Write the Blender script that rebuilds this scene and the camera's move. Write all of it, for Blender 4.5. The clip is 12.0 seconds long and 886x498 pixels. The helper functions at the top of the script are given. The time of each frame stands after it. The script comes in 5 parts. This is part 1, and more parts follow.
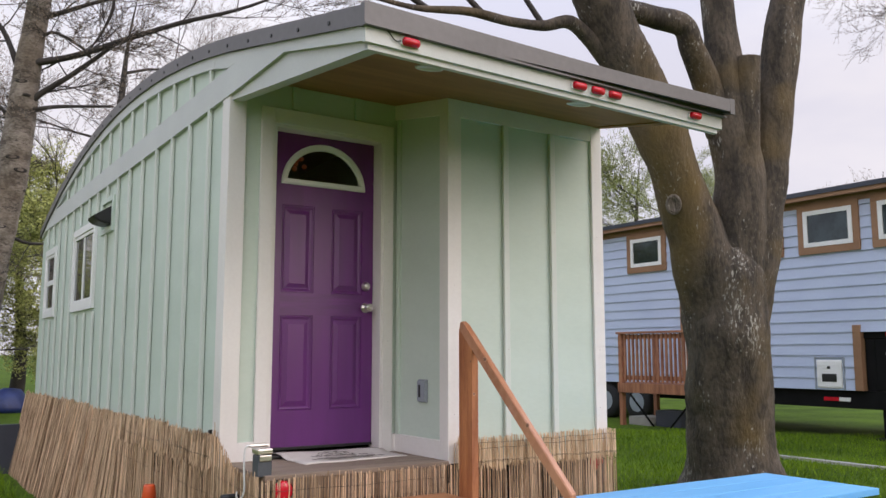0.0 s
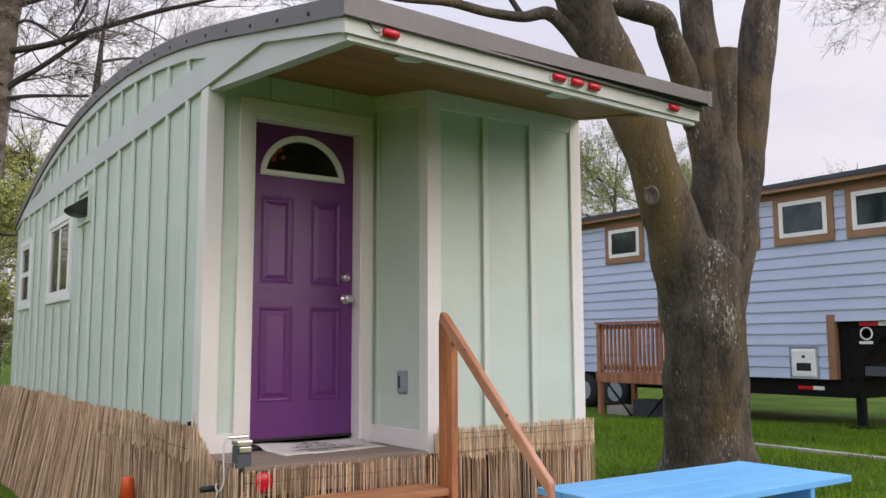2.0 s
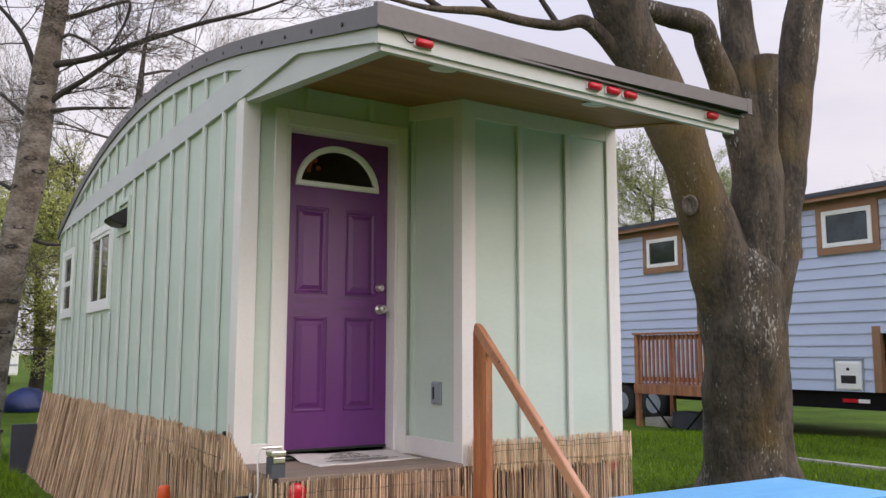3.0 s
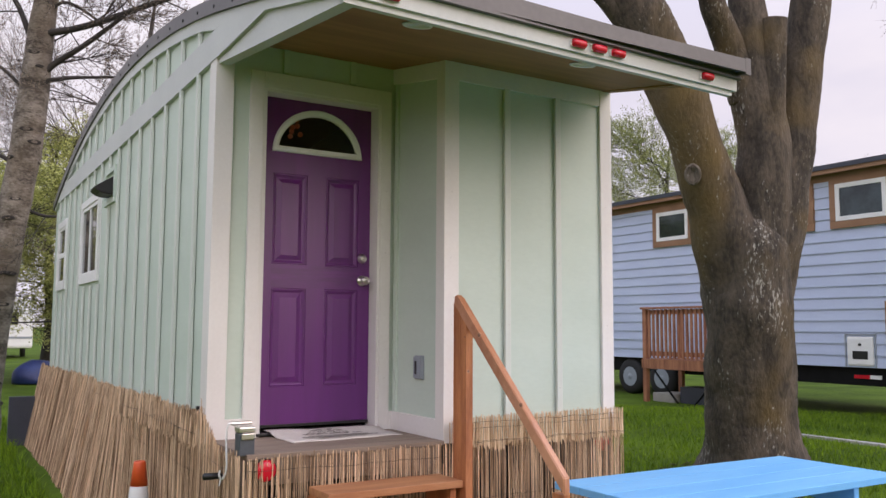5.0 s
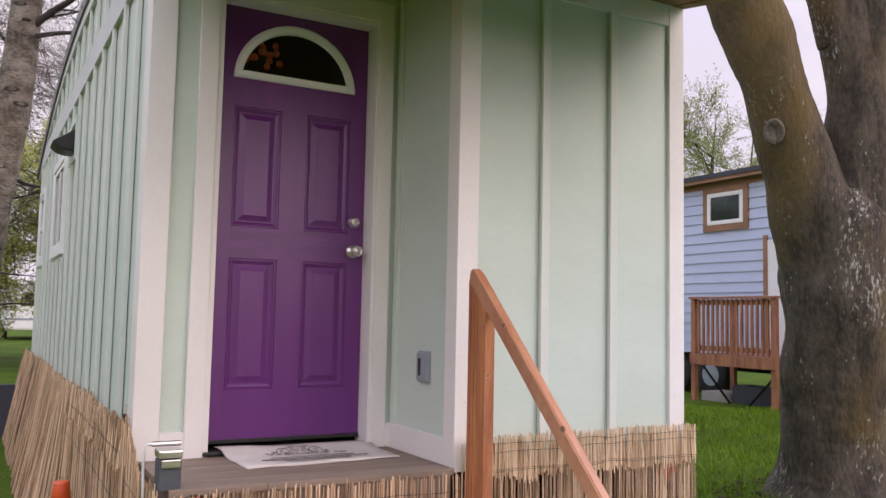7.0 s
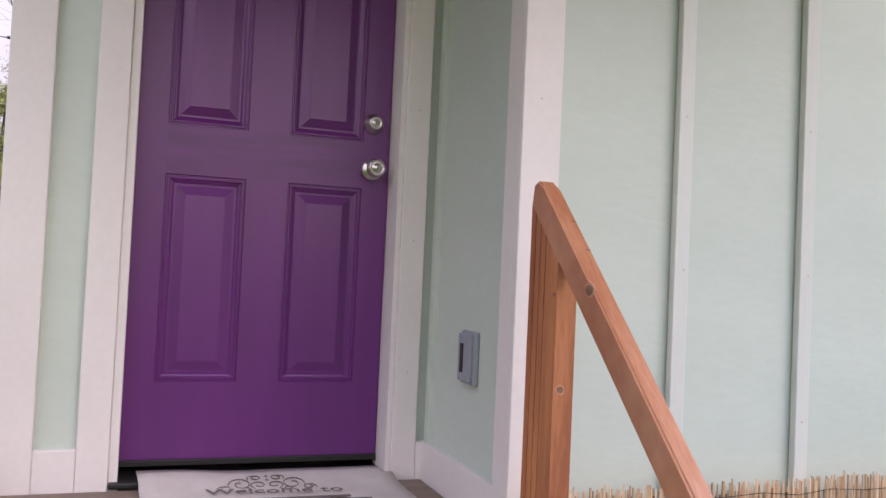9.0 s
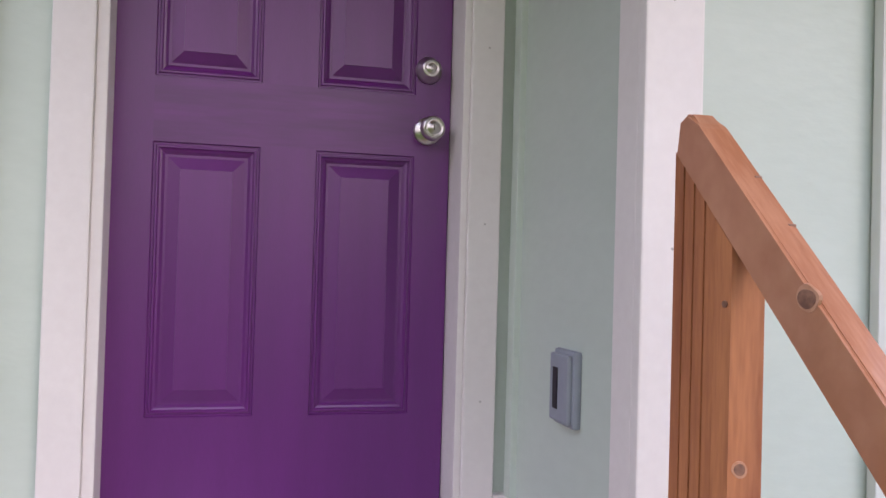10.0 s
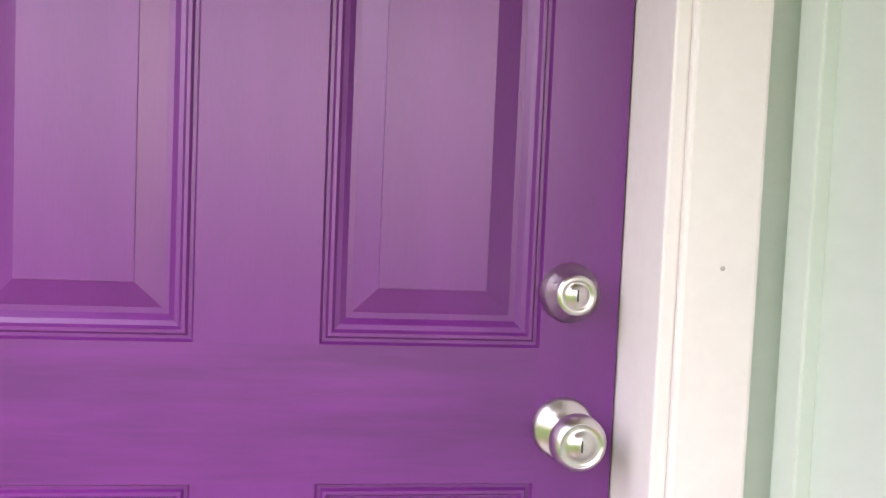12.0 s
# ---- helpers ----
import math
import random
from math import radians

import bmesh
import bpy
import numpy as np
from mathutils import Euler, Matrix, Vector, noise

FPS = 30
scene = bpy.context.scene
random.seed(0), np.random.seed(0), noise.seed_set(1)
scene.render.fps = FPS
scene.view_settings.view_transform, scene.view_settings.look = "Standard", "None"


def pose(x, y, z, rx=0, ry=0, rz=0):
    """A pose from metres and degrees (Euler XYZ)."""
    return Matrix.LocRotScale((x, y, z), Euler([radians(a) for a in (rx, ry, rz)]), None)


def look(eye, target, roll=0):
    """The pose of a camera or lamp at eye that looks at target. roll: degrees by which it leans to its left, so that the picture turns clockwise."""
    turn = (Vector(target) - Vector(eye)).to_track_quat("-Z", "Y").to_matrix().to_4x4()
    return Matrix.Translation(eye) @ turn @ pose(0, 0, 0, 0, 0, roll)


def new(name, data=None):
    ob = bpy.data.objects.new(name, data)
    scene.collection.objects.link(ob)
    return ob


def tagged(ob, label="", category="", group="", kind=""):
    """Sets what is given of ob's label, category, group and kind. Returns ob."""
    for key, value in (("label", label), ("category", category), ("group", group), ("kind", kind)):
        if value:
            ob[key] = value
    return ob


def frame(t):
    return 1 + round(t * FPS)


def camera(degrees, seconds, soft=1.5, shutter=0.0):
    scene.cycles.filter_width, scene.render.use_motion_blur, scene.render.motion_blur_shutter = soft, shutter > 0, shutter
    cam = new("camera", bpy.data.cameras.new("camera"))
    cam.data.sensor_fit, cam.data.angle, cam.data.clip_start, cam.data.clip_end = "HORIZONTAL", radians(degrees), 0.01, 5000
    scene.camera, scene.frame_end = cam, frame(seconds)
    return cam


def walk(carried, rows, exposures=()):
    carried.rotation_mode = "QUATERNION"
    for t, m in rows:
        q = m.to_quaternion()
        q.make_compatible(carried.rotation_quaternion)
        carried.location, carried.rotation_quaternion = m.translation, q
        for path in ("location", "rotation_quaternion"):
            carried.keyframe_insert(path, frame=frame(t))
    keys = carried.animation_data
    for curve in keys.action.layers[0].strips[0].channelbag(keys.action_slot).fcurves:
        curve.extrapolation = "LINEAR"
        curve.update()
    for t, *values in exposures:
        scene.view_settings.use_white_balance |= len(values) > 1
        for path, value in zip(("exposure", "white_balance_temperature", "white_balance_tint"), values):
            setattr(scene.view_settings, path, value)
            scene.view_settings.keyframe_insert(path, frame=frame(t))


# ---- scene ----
cam = camera(55.3, 12.0)
PATH = [
    (0, (-0.114, -0.537, 1.51), (0.98, 1.119, 1.757), 0.0),
    (0.5, (-0.115, -0.531, 1.5), (0.995, 1.115, 1.741), -0.4),
    (1, (-0.104, -0.533, 1.509), (1.017, 1.107, 1.743), -0.8),
    (1.5, (-0.111, -0.531, 1.516), (1.034, 1.092, 1.747), -0.4),
    (2, (-0.122, -0.543, 1.512), (1.014, 1.087, 1.737), -0.2),
    (2.5, (-0.113, -0.546, 1.526), (0.978, 1.114, 1.762), -0.1),
    (3, (-0.094, -0.524, 1.522), (0.969, 1.152, 1.769), 0.1),
    (5, (0.196, -0.441, 1.516), (1.231, 1.26, 1.703), 0.3),
    (5.5, (0.319, -0.196, 1.517), (1.366, 1.496, 1.727), 0.2),
    (6, (0.486, 0.024, 1.532), (1.531, 1.716, 1.746), 0.2),
    (6.5, (0.737, 0.274, 1.527), (1.744, 1.992, 1.709), 1.1),
    (7, (0.961, 0.638, 1.509), (1.926, 2.382, 1.668), 1.2),
    (7.2, (1.058, 0.77, 1.531), (2.001, 2.526, 1.693), 0.9),
    (8.8, (1.8, 1.799, 1.496), (2.535, 3.657, 1.579), 1.9),
    (9, (1.918, 1.933, 1.495), (2.591, 3.815, 1.56), 2.6),
    (9.5, (2.053, 2.227, 1.491), (2.588, 4.154, 1.514), 2.4),
    (10, (2.13, 2.565, 1.505), (2.633, 4.5, 1.543), 1.6),
    (10.5, (2.189, 2.897, 1.589), (2.619, 4.85, 1.632), 1.8),
    (11, (2.267, 3.147, 1.706), (2.532, 5.13, 1.716), 1.8),
    (11.5, (2.263, 3.399, 1.909), (2.63, 5.363, 1.817), 2.0),
    (12, (2.33, 3.642, 2.052), (2.608, 5.62, 1.939), 2.4),
]
EXPOSURES = [(0.0, 0.03, 6680, 22), (3.0, 0.03, 6720, 23), (7.0, 0.12, 6780, 31), (9.5, 0.1, 6420, 33), (10.5, 0.58, 6250, 31), (11.0, 1.02, 6250, 27), (12.0, 1.9, 6500, 32)]
walk(cam, [(t, look(eye, target, roll)) for t, eye, target, roll in PATH], EXPOSURES)

# ---- light ----
world = bpy.data.worlds.new("sky")
scene.world = world
world.use_nodes = True
wn, wl = world.node_tree.nodes, world.node_tree.links
wn.clear()
w_out = wn.new("ShaderNodeOutputWorld")
w_bg = wn.new("ShaderNodeBackground")
w_sky = wn.new("ShaderNodeTexSky")
w_sky.sky_type = "NISHITA"
w_sky.sun_disc = False
w_sky.sun_elevation = radians(24)
w_sky.sun_rotation = radians(147)
w_gain = wn.new("ShaderNodeMix")
w_gain.data_type = "RGBA"
w_gain.blend_type = "MULTIPLY"
w_gain.inputs["Factor"].default_value = 1.0
w_gain.inputs["B"].default_value = (0.10, 0.10, 0.10, 1)
w_co = wn.new("ShaderNodeTexCoord")
w_map = wn.new("ShaderNodeMapping")
w_map.inputs["Scale"].default_value = (1.0, 1.0, 2.6)
w_n = wn.new("ShaderNodeTexNoise")
w_n.inputs["Scale"].default_value = 2.2
w_n.inputs["Detail"].default_value = 5.0
w_n.inputs["Roughness"].default_value = 0.5
w_ramp = wn.new("ShaderNodeValToRGB")
w_ramp.color_ramp.elements[0].position = 0.36
w_ramp.color_ramp.elements[0].color = (0.68, 0.70, 0.77, 1)
w_ramp.color_ramp.elements[1].position = 0.62
w_ramp.color_ramp.elements[1].color = (0.86, 0.86, 0.855, 1)
w_mix = wn.new("ShaderNodeMix")
w_mix.data_type = "RGBA"
w_mix.inputs["Factor"].default_value = 0.88
wl.new(w_co.outputs["Generated"], w_map.inputs["Vector"])
wl.new(w_map.outputs["Vector"], w_n.inputs["Vector"])
wl.new(w_n.outputs["Fac"], w_ramp.inputs["Fac"])
wl.new(w_sky.outputs["Color"], w_gain.inputs["A"])
wl.new(w_gain.outputs["Result"], w_mix.inputs["A"])
wl.new(w_ramp.outputs["Color"], w_mix.inputs["B"])
w_sep = wn.new("ShaderNodeSeparateXYZ")
w_up = wn.new("ShaderNodeMapRange")
w_up.interpolation_type = "SMOOTHSTEP"
w_up.inputs["From Min"].default_value = 0.25
w_up.inputs["From Max"].default_value = 0.85
w_high = wn.new("ShaderNodeMix")
w_high.data_type = "RGBA"
w_high.inputs["A"].default_value = (1, 1, 1, 1)
w_high.inputs["B"].default_value = (1.22, 1.50, 1.84, 1)
w_lift = wn.new("ShaderNodeMix")
w_lift.data_type = "RGBA"
w_lift.blend_type = "MULTIPLY"
w_lift.inputs["Factor"].default_value = 1.0
wl.new(w_co.outputs["Generated"], w_sep.inputs["Vector"])
wl.new(w_sep.outputs["Z"], w_up.inputs["Value"])
wl.new(w_mix.outputs["Result"], w_lift.inputs["A"])
wl.new(w_up.outputs["Result"], w_high.inputs["Factor"])
wl.new(w_high.outputs["Result"], w_lift.inputs["B"])
# thin cloud; a brighter, warmer glow is added behind the walk, apart from SUN_WAY
SUN_WAY = Vector((0.50, -0.74, 0.46)).normalized()
w_dot = wn.new("ShaderNodeVectorMath")
w_dot.operation = "DOT_PRODUCT"
w_dot.inputs[1].default_value = Vector((0.05, -0.86, 0.5)).normalized()
w_glow = wn.new("ShaderNodeMapRange")
w_glow.interpolation_type = "SMOOTHSTEP"
w_glow.inputs["From Min"].default_value = -0.15
w_glow.inputs["From Max"].default_value = 1.0
w_warm = wn.new("ShaderNodeMix")
w_warm.data_type = "RGBA"
w_warm.inputs["A"].default_value = (1.11, 1.13, 1.12, 1)
w_warm.inputs["B"].default_value = (1.90, 1.80, 1.64, 1)
w_glow_mix = wn.new("ShaderNodeMix")
w_glow_mix.data_type = "RGBA"
w_glow_mix.blend_type = "MULTIPLY"
w_glow_mix.inputs["Factor"].default_value = 1.0
wl.new(w_co.outputs["Generated"], w_dot.inputs[0])
wl.new(w_dot.outputs["Value"], w_glow.inputs["Value"])
wl.new(w_glow.outputs["Result"], w_warm.inputs["Factor"])
wl.new(w_lift.outputs["Result"], w_glow_mix.inputs["A"])
wl.new(w_warm.outputs["Result"], w_glow_mix.inputs["B"])
wl.new(w_glow_mix.outputs["Result"], w_bg.inputs["Color"])
w_bg.inputs["Strength"].default_value = 1.0
wl.new(w_bg.outputs["Background"], w_out.inputs["Surface"])

sun = new("sun", bpy.data.lights.new("sun", "SUN"))
sun.data.energy = 0.75
sun.data.angle = radians(30)
sun.data.color = (1.0, 0.93, 0.80)
sun.matrix_world = look(Vector((2, 4, 1)) + SUN_WAY * 20, (2, 4, 1))


# ---- materials ----
def mat(name, col, col2=None, rough=0.6, big=1.5, fine=40.0, bump=0.15, metal=0.0, stretch=(1, 1, 1), island=0.0, spec=0.5, mixpos=(0.35, 0.7), coat=0.0, dist=0.01, fac2=0.35):
    """A painted, wooden or mineral surface: two colours mixed by a broad and a fine noise, with a fine relief."""
    m = bpy.data.materials.new(name)
    m.use_nodes = True
    n, l = m.node_tree.nodes, m.node_tree.links
    b = n["Principled BSDF"]
    col2 = col2 or tuple(c * 0.86 for c in col)
    co = n.new("ShaderNodeTexCoord")
    mp = n.new("ShaderNodeMapping")
    mp.inputs["Scale"].default_value = stretch
    l.new(co.outputs["Object"], mp.inputs["Vector"])
    n1 = n.new("ShaderNodeTexNoise")
    n1.inputs["Scale"].default_value = big
    n1.inputs["Detail"].default_value = 6
    n2 = n.new("ShaderNodeTexNoise")
    n2.inputs["Scale"].default_value = fine
    n2.inputs["Detail"].default_value = 4
    l.new(mp.outputs["Vector"], n1.inputs["Vector"])
    l.new(mp.outputs["Vector"], n2.inputs["Vector"])
    mx = n.new("ShaderNodeMath")
    mx.operation = "MULTIPLY_ADD"
    l.new(n2.outputs["Fac"], mx.inputs[0])
    mx.inputs[1].default_value = fac2
    sub = n.new("ShaderNodeMath")
    sub.operation = "SUBTRACT"
    l.new(n1.outputs["Fac"], sub.inputs[0])
    sub.inputs[1].default_value = fac2 / 2
    l.new(sub.outputs[0], mx.inputs[2])
    last = mx
    if island:
        ge = n.new("ShaderNodeNewGeometry")
        ri = n.new("ShaderNodeMath")
        ri.operation = "MULTIPLY_ADD"
        l.new(ge.outputs["Random Per Island"], ri.inputs[0])
        ri.inputs[1].default_value = island
        l.new(mx.outputs[0], ri.inputs[2])
        sh = n.new("ShaderNodeMath")
        sh.operation = "SUBTRACT"
        l.new(ri.outputs[0], sh.inputs[0])
        sh.inputs[1].default_value = island / 2
        last = sh
    rp = n.new("ShaderNodeValToRGB")
    rp.color_ramp.elements[0].position = mixpos[0]
    rp.color_ramp.elements[0].color = (*col2, 1)
    rp.color_ramp.elements[1].position = mixpos[1]
    rp.color_ramp.elements[1].color = (*col, 1)
    l.new(last.outputs[0], rp.inputs["Fac"])
    l.new(rp.outputs["Color"], b.inputs["Base Color"])
    b.inputs["Roughness"].default_value = rough
    b.inputs["Metallic"].default_value = metal
    b.inputs["Specular IOR Level"].default_value = spec
    b.inputs["Coat Weight"].default_value = coat
    if bump:
        bp = n.new("ShaderNodeBump")
        bp.inputs["Strength"].default_value = bump
        bp.inputs["Distance"].default_value = dist
        l.new(last.outputs[0], bp.inputs["Height"])
        l.new(bp.outputs["Normal"], b.inputs["Normal"])
    return m


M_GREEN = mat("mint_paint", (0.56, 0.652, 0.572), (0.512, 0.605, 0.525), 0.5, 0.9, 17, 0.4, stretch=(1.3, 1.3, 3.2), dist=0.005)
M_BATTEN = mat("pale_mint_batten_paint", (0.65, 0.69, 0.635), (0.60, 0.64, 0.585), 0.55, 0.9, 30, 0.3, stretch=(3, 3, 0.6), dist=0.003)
M_WHITE = mat("cream_trim_paint", (0.79, 0.765, 0.735), (0.72, 0.69, 0.66), 0.55, 1.2, 50, 0.2, dist=0.003)
# greyer and darker than M_WHITE, for the fascia, cheek and long side boards
M_TRIM = mat("grey_white_trim", (0.58, 0.60, 0.585), (0.52, 0.54, 0.53), 0.55, 1.2, 50, 0.2, dist=0.003)
M_PURPLE = mat("purple_door_paint", (0.146, 0.018, 0.182), (0.118, 0.014, 0.150), 0.34, 2.0, 60, 0.12, stretch=(6, 6, 0.7), dist=0.002, spec=0.7)
M_PURPLE_RAIL = mat("purple_door_cross_grain", (0.150, 0.019, 0.186), (0.104, 0.013, 0.132), 0.35, 2.2, 9, 0.25, stretch=(1.3, 6, 12), dist=0.002, spec=0.7, fac2=0.45)
M_WINDOW = mat("white_vinyl", (0.83, 0.83, 0.82), (0.78, 0.78, 0.77), 0.4, 3, 60, 0.03)
M_ROOF = mat("grey_roof_metal", (0.15, 0.143, 0.143), (0.115, 0.11, 0.11), 0.5, 1.5, 30, 0.1, metal=0.35)
M_SOFFIT = mat("cedar_plywood", (0.36, 0.178, 0.062), (0.25, 0.115, 0.038), 0.6, 2.0, 25, 0.2, stretch=(0.6, 5, 5), dist=0.003)
M_CEDAR = mat("orange_cedar", (0.56, 0.22, 0.085), (0.31, 0.10, 0.038), 0.55, 3.0, 30, 0.25, stretch=(6, 6, 0.7), dist=0.003)
M_CEDARY = mat("orange_cedar_rail", (0.62, 0.31, 0.18), (0.40, 0.155, 0.07), 0.4, 3.0, 30, 0.25, stretch=(6, 0.9, 0.9), dist=0.003, coat=0.4)
M_DECK = mat("weathered_deck", (0.27, 0.20, 0.15), (0.20, 0.145, 0.11), 0.7, 3.0, 30, 0.3, stretch=(0.6, 7, 7), dist=0.004)
M_REED = mat("dry_reed", (0.84, 0.60, 0.40), (0.215, 0.132, 0.078), 0.7, 6, 60, 0.2, island=0.75, stretch=(3, 3, 0.5), mixpos=(0.15, 0.8), spec=0.2)
M_REED_PALE = mat("pale_dry_reed", (0.84, 0.63, 0.42), (0.46, 0.31, 0.18), 0.7, 6, 60, 0.2, island=0.6, stretch=(3, 3, 0.5), mixpos=(0.15, 0.75), spec=0.2)
M_STEEL = mat("satin_nickel", (0.72, 0.69, 0.66), (0.64, 0.61, 0.58), 0.31, 20, 200, 0.03, metal=1.0)
M_BLACK = mat("black_plastic", (0.015, 0.015, 0.016), (0.01, 0.01, 0.01), 0.45, 5, 60, 0.05)
M_DARK = mat("black_steel_frame", (0.008, 0.008, 0.009), (0.005, 0.005, 0.005), 0.7, 4, 60, 0.1, spec=0.15)
M_SLATE = mat("slate_plastic", (0.075, 0.085, 0.10), (0.055, 0.062, 0.075), 0.5, 5, 60, 0.05)
M_GREY = mat("grey_plastic", (0.30, 0.34, 0.38), (0.26, 0.29, 0.33), 0.45, 5, 60, 0.05)
M_RED = mat("red_lens", (0.62, 0.012, 0.03), (0.5, 0.008, 0.02), 0.25, 5, 60, 0.02)
M_BLUEPAINT = mat("blue_table_paint", (0.17, 0.49, 0.82), (0.13, 0.43, 0.77), 0.5, 2, 40, 0.15, stretch=(0.8, 5, 5))
M_SIDING = mat("blue_grey_siding", (0.50, 0.57, 0.73), (0.46, 0.53, 0.70), 0.6, 1.0, 30, 0.1)
M_BROWN = mat("brown_trim", (0.33, 0.18, 0.10), (0.26, 0.135, 0.07), 0.6, 2, 40, 0.15)
M_DARKROOF = mat("dark_slate_roof", (0.055, 0.06, 0.08), (0.04, 0.045, 0.06), 0.6, 2, 40, 0.1)
M_REDWOOD = mat("redwood_boards", (0.44, 0.185, 0.095), (0.22, 0.078, 0.042), 0.6, 3, 30, 0.2, stretch=(5, 5, 0.7), island=0.4)
M_RUBBER = mat("tyre_rubber", (0.02, 0.02, 0.02), (0.012, 0.012, 0.012), 0.8, 6, 60, 0.2)
M_ORANGE = mat("orange_cone_plastic", (0.80, 0.12, 0.03), (0.68, 0.09, 0.02), 0.45, 4, 50, 0.05)
M_MAT = mat("pale_doormat", (0.68, 0.62, 0.57), (0.58, 0.52, 0.48), 0.9, 8, 180, 0.5, dist=0.004)
M_INK = mat("doormat_print", (0.22, 0.19, 0.17), (0.13, 0.11, 0.10), 0.9, 30, 200, 0.3)
M_EARTH = mat("bark_mulch", (0.13, 0.085, 0.055), (0.06, 0.04, 0.025), 0.9, 3, 40, 0.8, dist=0.03)
M_TWIG = mat("twig_bark", (0.055, 0.046, 0.041), (0.028, 0.023, 0.020), 0.85, 3, 40, 0.4)
M_LEAF = mat("spring_leaves", (0.34, 0.38, 0.12), (0.18, 0.22, 0.06), 0.6, 1, 10, 0, island=0.9, mixpos=(0.1, 0.9))
M_BUD = mat("brown_buds", (0.26, 0.20, 0.15), (0.16, 0.12, 0.085), 0.7, 1, 10, 0, island=0.9, mixpos=(0.1, 0.9))
M_STONE = mat("concrete_path", (0.42, 0.40, 0.37), (0.33, 0.31, 0.28), 0.85, 3, 40, 0.3)


def glass(name, tint=(1, 1, 1), rough=0.0):
    m = bpy.data.materials.new(name)
    m.use_nodes = True
    b = m.node_tree.nodes["Principled BSDF"]
    b.inputs["Base Color"].default_value = (*tint, 1)
    b.inputs["Roughness"].default_value = rough
    b.inputs["Transmission Weight"].default_value = 1.0
    b.inputs["IOR"].default_value = 1.45
    return m


M_GLASS = glass("window_glass", (0.75, 0.8, 0.8))


def bark(name, base, dark, light, moss, relief=0.9, stretch=(2.2, 2.2, 0.55), fleck=(1, 1, 0.38), rare=0.905):
    """Rough bark: upright furrows, broad moss stains and pale lichen flecks."""
    m = mat(name, base, dark, 0.9, 4.0, 22, relief, stretch=stretch, dist=0.05, fac2=0.6)
    n, l = m.node_tree.nodes, m.node_tree.links
    b = n["Principled BSDF"]
    src = b.inputs["Base Color"].links[0].from_socket
    co = n.new("ShaderNodeTexCoord")
    g = n.new("ShaderNodeTexNoise")
    g.inputs["Scale"].default_value = 1.1
    g.inputs["Detail"].default_value = 5
    l.new(co.outputs["Object"], g.inputs["Vector"])
    gr = n.new("ShaderNodeMapRange")
    gr.inputs["From Min"].default_value = 0.48
    gr.inputs["From Max"].default_value = 0.68
    gr.inputs["To Max"].default_value = 0.75
    l.new(g.outputs["Fac"], gr.inputs["Value"])
    m1 = n.new("ShaderNodeMix")
    m1.data_type = "RGBA"
    m1.inputs["B"].default_value = (*moss, 1)
    l.new(gr.outputs["Result"], m1.inputs["Factor"])
    l.new(src, m1.inputs["A"])
    mp = n.new("ShaderNodeMapping")
    mp.inputs["Scale"].default_value = fleck
    l.new(co.outputs["Object"], mp.inputs["Vector"])
    f = n.new("ShaderNodeTexNoise")
    f.inputs["Scale"].default_value = 44
    f.inputs["Detail"].default_value = 6
    f.inputs["Roughness"].default_value = 0.7
    l.new(mp.outputs["Vector"], f.inputs["Vector"])
    fr = n.new("ShaderNodeMapRange")
    fr.inputs["From Min"].default_value = rare
    fr.inputs["From Max"].default_value = rare + 0.085
    fr.inputs["To Max"].default_value = 0.8
    cl = n.new("ShaderNodeTexNoise")
    cl.inputs["Scale"].default_value = 3.2
    cl.inputs["Detail"].default_value = 3
    l.new(mp.outputs["Vector"], cl.inputs["Vector"])
    cm = n.new("ShaderNodeMath")
    cm.operation = "MULTIPLY_ADD"
    cm.inputs[1].default_value = 0.55
    l.new(cl.outputs["Fac"], cm.inputs[0])
    l.new(f.outputs["Fac"], cm.inputs[2])
    l.new(cm.outputs[0], fr.inputs["Value"])
    m2 = n.new("ShaderNodeMix")
    m2.data_type = "RGBA"
    m2.inputs["B"].default_value = (*light, 1)
    l.new(fr.outputs["Result"], m2.inputs["Factor"])
    l.new(m1.outputs["Result"], m2.inputs["A"])
    l.new(m2.outputs["Result"], b.inputs["Base Color"])
    return m


M_BARK = bark("grey_brown_bark", (0.112, 0.086, 0.062), (0.036, 0.028, 0.021), (0.44, 0.42, 0.37), (0.155, 0.100, 0.030), 0.5, (1.6, 1.6, 0.7))
M_BARK2 = bark("smooth_grey_bark", (0.23, 0.195, 0.165), (0.055, 0.045, 0.038), (0.42, 0.38, 0.33), (0.16, 0.125, 0.09))
M_BARK3 = bark("pale_scarred_bark", (0.31, 0.265, 0.222), (0.095, 0.075, 0.058), (0.035, 0.026, 0.02), (0.20, 0.15, 0.105), 0.5, (0.9, 0.9, 1.6), (0.35, 0.35, 1.5), 0.86)
M_GRASS = mat("grass_blades", (0.20, 0.32, 0.012), (0.045, 0.10, 0.006), 0.7, 0.5, 6, 0, island=0.7, mixpos=(0.15, 0.85), spec=0.15)
M_LAWN = mat("lawn", (0.085, 0.142, 0.010), (0.04, 0.072, 0.006), 0.95, 0.7, 18, 0.8, dist=0.04, fac2=0.5, spec=0.1)
# paler than real leaves: light shining through them is put into the base colour
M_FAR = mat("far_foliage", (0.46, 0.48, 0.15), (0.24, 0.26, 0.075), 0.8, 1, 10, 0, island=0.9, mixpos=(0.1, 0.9))


